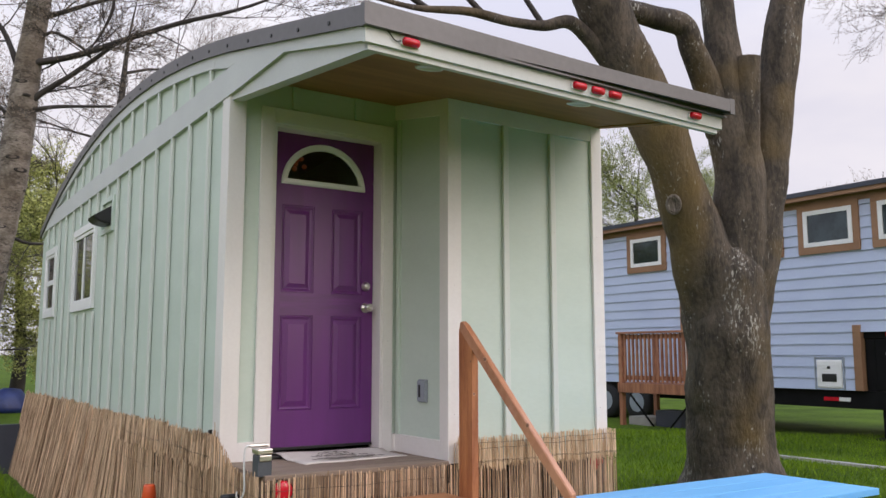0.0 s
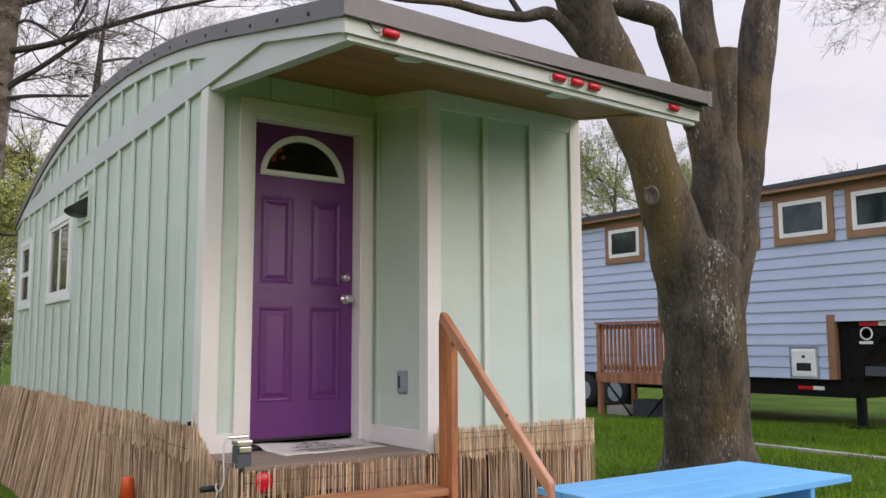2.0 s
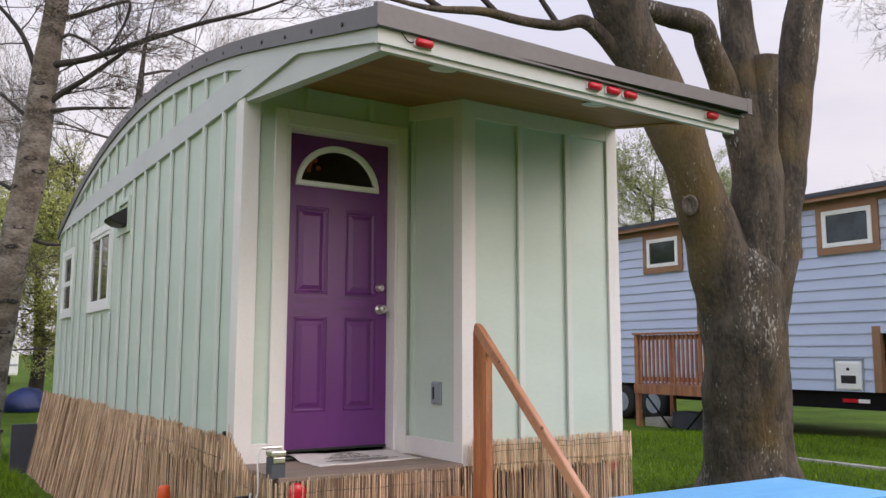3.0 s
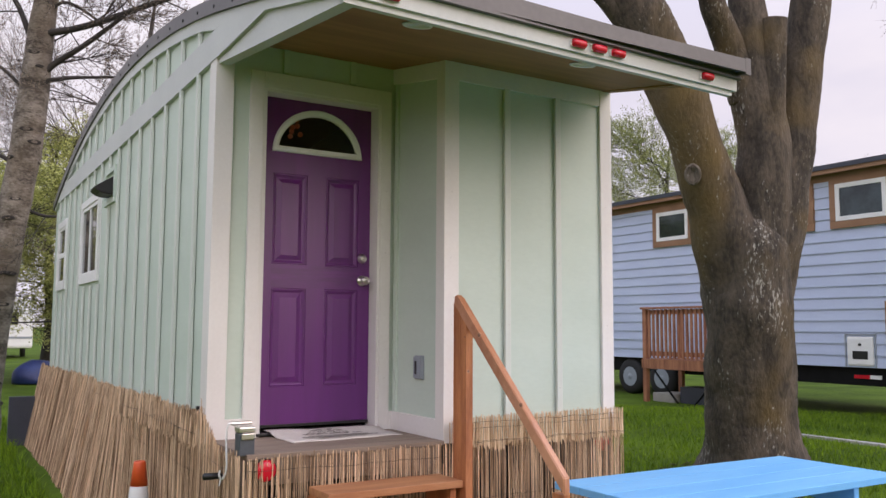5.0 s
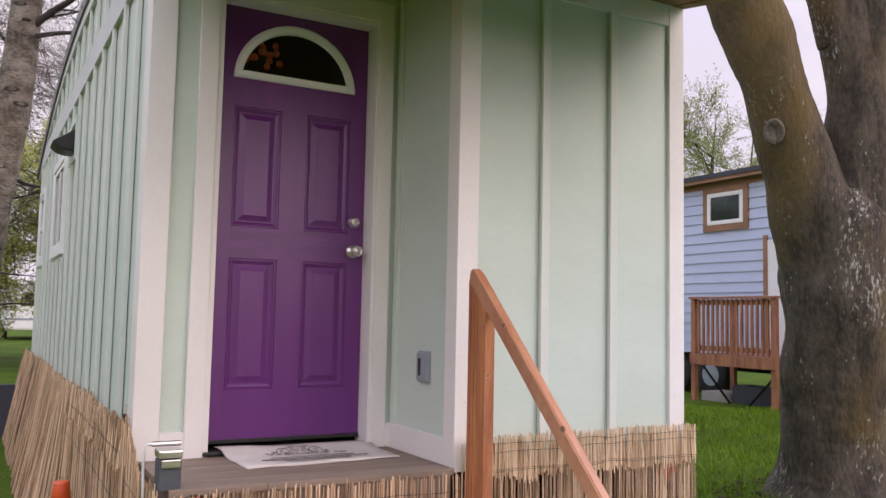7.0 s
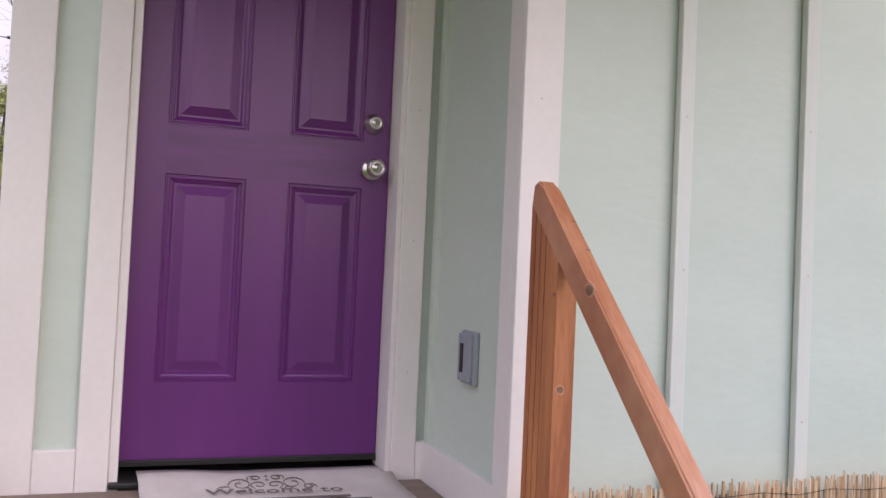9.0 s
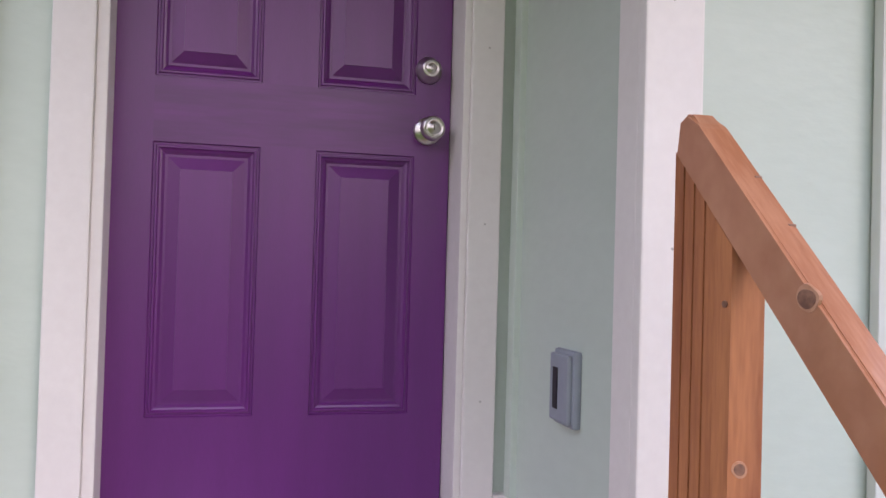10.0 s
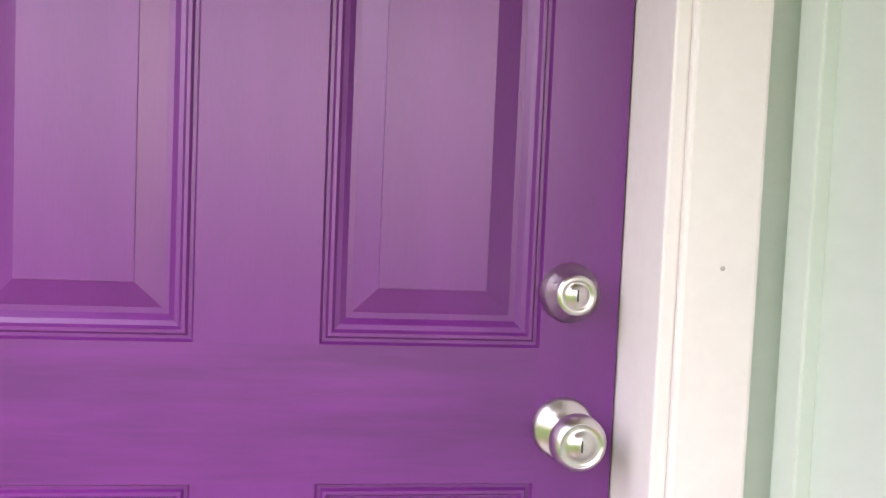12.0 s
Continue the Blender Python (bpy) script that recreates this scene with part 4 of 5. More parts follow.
part("knot", knot_ring, M_BARK2, trunk, "pale healed knot", True)
tw, lf = bmesh.new(), bmesh.new()
random.seed(5)
for base, d, ln in (((4.9, 5.0, 5.4), (-1, 0.3, 0.3), 1.8), ((4.4, 4.95, 6.6), (-0.6, 0.2, 0.8), 2.0), ((4.69, 5.09, 4.46), (-0.5, 0.4, 0.8), 1.0), ((4.1, 5.2, 4.47), (-0.8, 0.3, 0.5), 1.0), ((3.6, 5.3, 4.43), (-0.9, 0.2, 0.5), 0.8), ((6.57, 4.73, 5.77), (0.3, 0.5, 0.6), 1.6), ((7.5, 4.2, 6.6), (0.8, -0.3, 0.5), 2.0), ((7.4, 4.35, 5.5), (0.9, 0.2, 0.35), 1.6), ((5.34, 5.03, 4.8), (-0.5, 0.5, 0.6), 0.9)):
    twigs(tw, lf, base, d, ln, 0.03, 3, 0.014, (2, 3), 0.7)
part("twig_spray", tw, M_TWIG, big, "fine bare twigs", kind="stuff")
part("bud_spray", lf, M_BUD, big, "small brown opening buds", kind="stuff")

left_tree = thing("bare_tree", (0.88, 13.2, 0.0), "tall smooth-barked tree with bare spring branches", "tree")
LT = [(0.88, 13.2, 0.0, 0.30), (0.92, 13.1, 0.8, 0.24), (1.02, 12.95, 2.0, 0.225), (1.09, 12.84, 2.73, 0.225), (1.17, 12.74, 3.44, 0.228), (1.25, 12.63, 4.08, 0.23), (1.30, 12.46, 5.04, 0.213), (1.35, 12.30, 5.83, 0.185), (1.40, 12.17, 6.47, 0.169), (1.45, 11.97, 7.67, 0.136), (1.46, 11.78, 8.86, 0.088)]
part("trunk", tube(bmesh.new(), smooth_path([(x + 0.03, y, z, 0.9 * r) for x, y, z, r in LT], 5), 22, 0.10), M_BARK3, left_tree, "pale grey trunk with dark branch scars")


def branch_scars():
    """Dark, lipped eyes where lower branches have dropped off."""
    random.seed(19)
    path = smooth_path([(x + 0.03, y, z, 0.88 * r) for x, y, z, r in LT], 5)
    for k in range(26):
        x, y, z, r = path[random.randint(3, 32)]
        a = radians(random.uniform(190, 345))
        sc = lathe(bmesh.new(), [(0.075, -0.03), (0.07, 0.010), (0.05, 0.024), (0.03, 0.004), (0.004, 0.0)], (0, 0, 0), "z", 12)
        size = random.uniform(0.4, 0.95)
        eye = Vector((x + r * math.cos(a), y + r * math.sin(a), z + random.uniform(-0.1, 0.1)))
        m = look(eye, eye - Vector((math.cos(a), math.sin(a), 0))) @ Matrix.Diagonal((size * 1.5, size * 0.55, size, 1))
        bmesh.ops.transform(sc, verts=sc.verts[:], matrix=m)
        part("branch_scar", sc, M_TWIG, left_tree, "", True)


branch_scars()

LONG_BRANCHES = (
    [(1.34, 12.3, 5.58, 0.06), (1.75, 12.06, 5.66, 0.044), (2.08, 11.82, 5.76, 0.044), (2.47, 11.54, 5.92, 0.040), (3.12, 11.07, 6.16, 0.032), (3.77, 10.61, 6.34, 0.024), (4.29, 10.23, 6.56, 0.014)],
    [(1.30, 12.44, 4.9, 0.05), (1.52, 12.29, 5.16, 0.044), (1.84, 12.04, 5.40, 0.036), (2.12, 11.81, 5.64, 0.032), (2.34, 11.64, 5.84, 0.026)],
    [(1.30, 12.44, 4.9, 0.034), (1.67, 12.22, 4.98, 0.028), (2.07, 11.95, 4.99, 0.02), (2.40, 11.72, 4.98, 0.014)],
    [(1.38, 12.2, 6.2, 0.046), (1.71, 11.99, 6.31, 0.036), (2.10, 11.71, 6.45, 0.028), (2.30, 11.57, 6.47, 0.024), (2.25, 11.65, 6.16, 0.02), (2.08, 11.82, 5.80, 0.013)],
    [(1.36, 12.29, 5.75, 0.03), (1.59, 12.11, 6.03, 0.024), (1.94, 11.91, 5.84, 0.02), (2.09, 11.83, 5.68, 0.014)],
    [(1.32, 12.42, 5.3, 0.045), (1.10, 12.46, 5.91, 0.036), (0.91, 12.54, 6.23, 0.030), (0.6, 12.7, 6.6, 0.02)],
    [(1.29, 12.51, 4.72, 0.03), (0.93, 12.69, 5.12, 0.024), (0.5, 12.8, 5.4, 0.014)],
    [(1.25, 12.7, 3.7, 0.035), (0.9, 12.9, 3.95, 0.028), (0.3, 13.1, 4.1, 0.018)],
    [(1.25, 12.7, 3.2, 0.03), (1.6, 12.9, 3.1, 0.022), (2.3, 13.1, 3.2, 0.014)],
    [(1.42, 12.1, 6.9, 0.05), (1.9, 11.8, 7.4, 0.035), (2.6, 11.4, 7.8, 0.02)],
)
tw, lf = bmesh.new(), bmesh.new()
random.seed(8)
for pts in LONG_BRANCHES:
    part("limb", tube(bmesh.new(), smooth_path(pts, 4), 9, 0.08), M_TWIG, left_tree)
    for q in smooth_path(pts, 2)[2:]:
        v = Vector(pts[-1][:3]) - Vector(pts[0][:3])
        v.normalize()
        for _ in range(1):
            twigs(tw, lf, q[:3], v * 0.5 + Vector((random.uniform(-1, 1), random.uniform(-1, 1), random.uniform(-0.6, 1))), random.uniform(0.5, 1.0), max(q[3] * 0.4, 0.006), 2, 0.012, (2, 3), 0.8)
part("twig_spray", tw, M_TWIG, left_tree, "fine bare twigs", kind="stuff")
part("bud_spray", lf, M_BUD, left_tree, kind="stuff")


def background_tree(name, x, y, h, seed, leaf, label, crown_mat, n=9, droop=0.1, depth=3, leaf_size=0.09):
    random.seed(seed)
    t = thing(name, (x, y, ground_z(x, y)), label, "tree", "trees in the distance")
    z0 = ground_z(x, y)
    tr, tb, lb = bmesh.new(), bmesh.new(), bmesh.new()
    pts = [(x, y, z0 - 0.05, h * 0.03), (x + h * 0.01, y, z0 + h * 0.2, h * 0.022), (x - h * 0.01, y + h * 0.01, z0 + h * 0.5, h * 0.014), (x, y, z0 + h * 0.8, h * 0.005), (x + h * 0.02, y, z0 + h * 0.95, h * 0.001)]
    tube(tr, smooth_path(pts, 4), 10, 0.1)
    part("trunk", tr, M_TWIG, t)
    for i in range(n):
        f = 0.22 + 0.6 * i / n
        a = random.uniform(0, 2 * math.pi)
        twigs(tb, lb, (x, y, z0 + h * f), (math.cos(a), math.sin(a), 0.5 - droop), h * 0.34 * (1.1 - f * 0.6), h * 0.004, depth, leaf_size if leaf else 0.0, (2, 3), 0.7, 0.1 - droop)
    part("branch_spray", tb, M_TWIG, t, kind="stuff")
    if leaf:
        part("crown", lb, crown_mat, t, "thin young foliage", kind="stuff")
    return t


background_tree("spring_tree", 29.0, 27.0, 11.0, 21, True, "leafing spring tree behind the trailer house", M_LEAF, 14, leaf_size=0.035)
background_tree("spring_tree", 36.0, 31.0, 12.0, 22, True, "leafing spring tree behind the trailer house", M_LEAF, 14, leaf_size=0.035)
background_tree("spring_tree", 41.0, 22.0, 11.0, 23, True, "budding tree behind the trailer house", M_BUD, 10, leaf_size=0.03)
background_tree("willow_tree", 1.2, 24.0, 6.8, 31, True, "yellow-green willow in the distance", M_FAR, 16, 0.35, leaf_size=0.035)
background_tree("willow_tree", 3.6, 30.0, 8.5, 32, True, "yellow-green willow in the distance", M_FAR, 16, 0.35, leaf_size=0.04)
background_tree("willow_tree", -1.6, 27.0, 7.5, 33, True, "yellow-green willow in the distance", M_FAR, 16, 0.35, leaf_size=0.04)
background_tree("bare_tree", 6.5, 30.0, 15.0, 35, True, "bare tree in the distance with brown buds", M_BUD, 10, leaf_size=0.02)


def unseen_woods():
    """A ragged belt of leafing trees far across the lawn, added out of view behind and beside the walk to dim low sky
    and reflections.
    """
    rng = np.random.default_rng(61)
    v, f = [], []
    for k in range(150):
        turn = 118 + 207 * k / 150 + rng.uniform(-1, 1)
        a = radians(turn)
        r = rng.uniform(34, 50)
        cx, cy = 2 + r * math.cos(a), 1 + r * math.sin(a)
        h = r * math.tan(radians((9 if turn < 168 else 5) + 4 * noise.noise((k * 0.23, 0.5, 0))))
        w = rng.uniform(1.6, 2.8)
        i = len(v)
        for u in range(6):
            g = 6.283 * u / 6
            v += [(cx + 0.35 * math.cos(g), cy + 0.35 * math.sin(g), -0.1), (cx + 0.1 * math.cos(g), cy + 0.1 * math.sin(g), h * 0.9)]
        for u in range(6):
            j = (u + 1) % 6
            f.append((i + 2 * u, i + 2 * j, i + 2 * j + 1, i + 2 * u + 1))
        for _ in range(230):
            d = rng.normal(0, 1, 3)
            d /= np.linalg.norm(d)
            d *= rng.random() ** 0.4
            c = np.array([cx + w * d[0], cy + w * d[1], h * 0.52 + h * 0.5 * d[2]])
            p, q = rng.normal(0, 0.42, 3), rng.normal(0, 0.42, 3)
            i = len(v)
            v += [tuple(c + p), tuple(c + q), tuple(c - p), tuple(c - q)]
            f.append((i, i + 1, i + 2, i + 3))
    tagged(mesh_of("unseen_woods", v, f, M_FAR), "unseen belt of leafing trees added to dim the low sky and reflections", "woods", "", "stuff")


def mesh_of(name, v, f, material):
    me = bpy.data.meshes.new(name)
    me.from_pydata(v, [], f)
    me.materials.append(material)
    return new(name, me)


unseen_woods()


def overhanging_branch():
    t = thing("budding_tree", (17.5, 1.0, ground_z(17.5, 1.0)), "tall budding tree with thin drooping branch ends", "tree")
    tube_pts = [(17.5, 1.0, 0.1, 0.3), (17.4, 1.2, 3.0, 0.24), (17.0, 2.0, 6.0, 0.2), (16.5, 4.0, 8.6, 0.1), (15.6, 6.4, 9.0, 0.05)]
    part("trunk", tube(bmesh.new(), smooth_path(tube_pts, 4), 10, 0.1), M_BARK2, t)
    random.seed(77)
    a, b = bmesh.new(), bmesh.new()
    for _ in range(6):
        p = (15.4 + random.uniform(-0.5, 0.6), 6.6 + random.uniform(-0.8, 0.8), 8.9 + random.uniform(-0.3, 0.3))
        twigs(a, b, p, (random.uniform(-0.9, 0.3), random.uniform(0.1, 1.0), random.uniform(-0.5, 0.2)), 1.2, 0.014, 3, 0.010, (2, 2), 0.95, 0.0)
    part("twig_spray", a, M_TWIG, t, kind="stuff")
    part("bud_spray", b, M_BUD, t, kind="stuff")


overhanging_branch()


# ---- far vehicles and sheds beyond the willows ----
def camper(x, y, z):
    t = thing("camper_trailer", (x, y, 0.0), "white camper trailer parked in the distance", "camper")
    part("body", bx(x - 1.15, x + 1.15, y, y + 6.0, z + 0.5, z + 2.9, 0.12), M_WINDOW, t)
    part("window", bx(x - 0.5, x + 0.5, y - 0.02, y + 0.03, z + 1.6, z + 2.2, 0.02), M_BLACK, t)
    part("stripe", bx(x - 1.12, x + 1.12, y - 0.012, y + 0.03, z + 0.95, z + 1.05), M_GREY, t)
    for s in (-1, 1):
        part("wheel", lathe(bmesh.new(), [(0.15, -0.1), (0.34, -0.1), (0.36, 0.0), (0.34, 0.1), (0.15, 0.1)], (x + s * 1.0, y + 3.0, z + 0.35), "x", 20), M_RUBBER, t)


camper(3.4, 44.0, -0.02)
tarp = bmesh.new()
bmesh.ops.create_icosphere(tarp, subdivisions=3, radius=0.55)
for v in tarp.verts:
    v.co = Vector((v.co.x * 1.0, v.co.y * 0.9, max(v.co.z, -0.15) * 0.9)) * (1 + 0.15 * noise.noise(v.co * 3))
    v.co += Vector((2.75, 24.5, 0.14))
solo("blue_tarp", tarp, mat("blue_tarp", (0.02, 0.04, 0.16), (0.012, 0.022, 0.09), 0.5, 3, 20, 0.3), "dark blue tarp heaped over a low pile", "tarp", shade=True)



# ---- reed screen round the base ----
def reed(v, f, bot, top, r):
    """One dry stem: a three-sided rod."""
    k = len(v)
    a0 = random.uniform(0, 2)
    for p, q in ((bot, 1.0), (top, 0.7)):
        for i in range(3):
            a = a0 + i * 2.094
            v.append((p[0] + r * q * math.cos(a), p[1] + r * q * math.sin(a), p[2]))
    for i in range(3):
        j = (i + 1) % 3
        f.append((k + i, k + j, k + 3 + j, k + 3 + i))
    f.append((k + 3, k + 4, k + 5))


def flare(y):
    t = min(max((y - 5.7) / 2.0, 0), 1)
    return 0.17 * t * t * (3 - 2 * t)


def reed_screen(label, base, stems, wires, density):
    th = thing("reed_screen", base, label, "reed fence")
    v, f = [], []
    stems(v, f, density)
    ob = mesh_of("reeds", v, f, M_REED)
    ob.parent = th
    ob.matrix_parent_inverse = Matrix.Translation(-th.location)
    tagged(ob, label="thin dry reed stems", kind="stuff")
    for pts in wires:
        part("wire", tube(bmesh.new(), [(*p, 0.0010) for p in pts], 4), M_TWIG, th)
    return th


def side_stems(v, f, step):
    """Bundles of stems: each bundle has its own lean, height and stand-off, and laps over the next."""
    random.seed(41)
    y = 4.40
    while y < 11.6:
        wide = random.uniform(0.22, 0.62)
        fl = flare(y)
        lean = random.gauss(0.0, 0.03) + fl * random.uniform(-0.2, 1.3)
        lift = random.gauss(0, 0.016)
        proud = random.uniform(0.0, 0.035) * (0.5 + 4 * fl)
        for _ in range(int((wide + 0.08) / step * (2.2 if fl > 0.02 else 1.25))):
            yy = y + random.uniform(-0.04, wide + 0.04)
            out = flare(yy) * random.uniform(0.8, 1.15) + proud + 0.02 * noise.noise((yy * 5, 5, 0)) + 0.014 * random.random()
            top = 1.03 + lift + 0.02 * noise.noise((yy * 4.2, 2, 0)) + random.gauss(0, 0.010)
            sh = lean + random.gauss(0, 0.018)
            if random.random() < 0.12:
                top -= random.uniform(0.05, 0.45)
            if random.random() < 0.05:
                sh += random.gauss(0, 0.14)
            bend = out * 0.06 + proud * 0.4
            reed(v, f, (1.552 - out, yy + sh, -0.06), (1.557 - 0.014 * random.random() - bend, yy, top), random.uniform(0.0018, 0.0042))
        y += wide


def front_stems(x0, x1, yf, top_z, seed):
    def go(v, f, step):
        random.seed(seed)
        x = x0
        while x < x1:
            for _ in range(2):
                xx = x + random.uniform(-0.006, 0.006)
                t = top_z + random.gauss(0, 0.007) + 0.012 * noise.noise((xx * 6, 1, 0))
                if random.random() < 0.2:
                    t -= random.uniform(0.03, 0.3)
                yy = yf + random.uniform(-0.012, 0.006) + 0.01 * noise.noise((xx * 4, 0, 3))
                reed(v, f, (xx + random.gauss(0, 0.012), yy - 0.015 * random.random(), -0.06), (xx, yy, t), random.uniform(0.0024, 0.0044))
            x += step
    return go


def wire_y(z, wob):
    return [(1.541 - flare(4.44 + 0.25 * i) * (1.03 - z) * 0.98 - 0.008, 4.44 + 0.25 * i, z + wob * noise.noise((i * 0.7, z * 9, 0))) for i in range(30)]


def wire_x(x0, x1, y, z):
    n = 12
    return [(x0 + (x1 - x0) * i / n, y - 0.012, z + 0.014 * noise.noise((i * 0.8, z * 7, 0))) for i in range(n + 1)]


reed_screen("dry tan reed screen flaring out along the house's long side", (1.5, 8.0, 0.0), side_stems, [wire_y(0.92, 0.03), wire_y(0.72, 0.03), wire_y(0.45, 0.03)], 0.0072)
reed_screen("dry tan reed screen below the porch deck", (2.15, 3.71, 0.0), front_stems(1.57, 2.765, 3.708, 0.862, 42), [wire_x(1.57, 2.765, 3.70, 0.80), wire_x(1.57, 2.765, 3.70, 0.52)], 0.0085)
reed_screen("dry tan reed screen below the bay wall", (3.42, 3.70, 0.0), front_stems(2.775, 4.10, 3.705, 0.985, 43), [wire_x(2.775, 4.10, 3.697, 0.98), wire_x(2.775, 4.10, 3.697, 0.87), wire_x(2.775, 4.10, 3.697, 0.55)], 0.0085)


def corner_stems(v, f, step):
    random.seed(44)
    y = 3.72
    while y < 4.44:
        for _ in range(2):
            yy = y + random.uniform(-0.006, 0.006)
            top = 0.87 + 0.17 * min(max((yy - 4.1) / 0.3, 0), 1) + random.gauss(0, 0.02)
            reed(v, f, (1.55 + random.gauss(0, 0.01), yy + random.gauss(0, 0.015), -0.06), (1.556 + random.gauss(0, 0.004), yy, top), random.uniform(0.0022, 0.0040))
        y += step


reed_screen("dry tan reed screen closing the porch's open side", (1.55, 4.1, 0.0), corner_stems, [[(1.543, 3.72, 0.78), (1.543, 4.1, 0.80), (1.543, 4.44, 0.82)]], 0.0075)
# upper folded-over strip against the bay wall
def fold_stems(v, f, step):
    random.seed(45)
    x = 2.785
    while x < 4.08:
        b = 0.835 + 0.02 * noise.noise((x * 5, 0, 0)) + random.gauss(0, 0.01)
        reed(v, f, (x, 3.688 + random.uniform(-0.004, 0.004), b), (x + random.gauss(0, 0.006), 3.692, 1.012 + 0.014 * noise.noise((x * 3.1, 4, 0)) + random.gauss(0, 0.006)), random.uniform(0.0024, 0.0042))
        x += step


def side_fold_stems(v, f, step):
    """The doubled top edge near the corner: short pale stems lashed flat against the screen."""
    random.seed(46)
    y = 4.43
    while y < 7.2:
        b = 0.84 + 0.03 * noise.noise((y * 4, 7, 0)) + random.gauss(0, 0.012)
        x = 1.534 - 0.5 * flare(y) * 0.3
        reed(v, f, (x + random.uniform(-0.004, 0.004), y + random.gauss(0, 0.012), b), (x + 0.010, y, 1.035 + 0.018 * noise.noise((y * 3.3, 1, 0)) + random.gauss(0, 0.008)), random.uniform(0.0022, 0.004))
        y += step


reed_screen("doubled reed strip along the house's long side", (1.53, 5.2, 0.8), side_fold_stems, [[(1.526, 4.43 + 0.1 * i, 0.915 + 0.01 * noise.noise((i, 0.5, 0))) for i in range(26)]], 0.0058)
fold = reed_screen("pale doubled reed strip along the bay wall", (3.42, 3.69, 0.8), fold_stems, [wire_x(2.785, 4.08, 3.684, 0.95), wire_x(2.785, 4.08, 3.684, 0.865)], 0.0052)
for c in fold.children:
    if c.name.startswith("reeds"):
        c.data.materials[0] = M_REED_PALE


# ---- small things on and about the house ----
def marker_light(x, wired):
    y = askew(x) - 0.026
    m = part("marker_light", bx(x - 0.048, x + 0.048, y - 0.012, y + 0.002, 2.888, 2.922, 0.004), M_WINDOW, fascia, "red trailer marker lamp on a pale base")
    part("lens", lathe(bmesh.new(), [(0.004, -0.044), (0.014, -0.042), (0.020, -0.034), (0.021, 0.034), (0.014, 0.042), (0.004, 0.044)], (x, y - 0.016, 2.905), "x", 16), M_RED, house, "red marker lamp lens", True)
    if wired:
        part("wire", tube(bmesh.new(), smooth_path([(x - 0.05, y - 0.01, 2.905, 0.003), (x - 0.08, y - 0.012, 2.90, 0.003), (x - 0.11, y - 0.012, 2.93, 0.003), (x - 0.13, y - 0.006, 2.945, 0.003)], 4), 5), M_BLACK, house)


for x, w in ((1.79, True), (2.85, False), (2.985, False), (3.115, False), (3.80, False)):
    marker_light(x, w)

# grey weatherproof outlet in the recess
outlet = part("outlet_cover", bx(SIDE - 0.016, SIDE + 0.001, 4.005, 4.105, 1.208, 1.352, 0.007), M_GREY, house, "grey weatherproof outlet cover")
part("flap", bx(SIDE - 0.027, SIDE - 0.015, 4.012, 4.098, 1.216, 1.344, 0.005), M_GREY, outlet)
part("slot", bx(SIDE - 0.0285, SIDE - 0.026, 4.056, 4.078, 1.240, 1.318), M_BLACK, outlet)
# range hood on the long wall, with its mint surround
hood_frame = bmesh.new()
for p in ((7.47, 7.97, 2.63, 2.68), (7.47, 7.97, 2.92, 2.97), (7.47, 7.52, 2.68, 2.92), (7.92, 7.97, 2.68, 2.92)):
    box(hood_frame, XL - 0.024, XL + 0.001, *p, 0.003)
hood = part("vent_surround", hood_frame, M_GREEN, house, "mint surround of the vent")
hb = bmesh.new()
for y0 in (7.53,):
    prism(hb, [(XL - 0.002, 2.88), (XL - 0.002, 2.70), (XL - 0.08, 2.70), (XL - 0.14, 2.72), (XL - 0.18, 2.76)], "y", y0, 7.82)
bmesh.ops.bevel(hb, geom=hb.edges[:], offset=0.012, segments=2, affect="EDGES")
part("vent_hood", hb, M_BLACK, hood, "black wall vent hood")
part("latch", bx(XL - 0.03, XL + 0.001, 4.53, 4.56, 0.99, 1.06, 0.004), M_BLACK, house, "small black wall latch")
part("vent", lathe(bmesh.new(), [(0.05, 0.002), (0.05, -0.016), (0.04, -0.024), (0.02, -0.02)], (XL, 9.08, 1.22), "x", 18), M_GREEN, house, "small round wall vent", True)
# rear lamp lenses showing at the reeds
for x, y in ((1.69, 3.724), (3.93, 3.735)):
    tl = thing("tail_lamp", (x, y, 0.8), "round red trailer tail lamp set among the reeds", "lamp")
    part("lens", lathe(bmesh.new(), [(0.055, 0.006), (0.055, -0.014), (0.045, -0.024), (0.02, -0.028), (0.004, -0.028)], (x, y, 0.80), "y", 22), M_RED, tl, "red lens", True)
    part("rim", lathe(bmesh.new(), [(0.062, 0.010), (0.062, -0.008), (0.056, -0.008), (0.056, 0.010)], (x, y, 0.80), "y", 22), M_BLACK, tl)

# grey box with a bright lid at the porch corner
lock = thing("outlet_post", (1.605, 3.80, 0.88), "dark grey outlet box with a bright hinged lid", "outlet box")
part("body", bx(1.565, 1.645, 3.755, 3.835, 0.872, 0.985, 0.008), M_SLATE, lock)
part("lid", bx(1.562, 1.648, 3.752, 3.838, 0.988, 1.018, 0.008), M_STEEL, lock, "bright metal lid")
part("hinge", lathe(bmesh.new(), [(0.010, -0.05), (0.010, 0.05)], (1.605, 3.85, 1.028), "x", 10), M_STEEL, lock)
part("latch", bx(1.572, 1.638, 3.744, 3.75, 0.955, 0.985, 0.004), M_STEEL, lock)
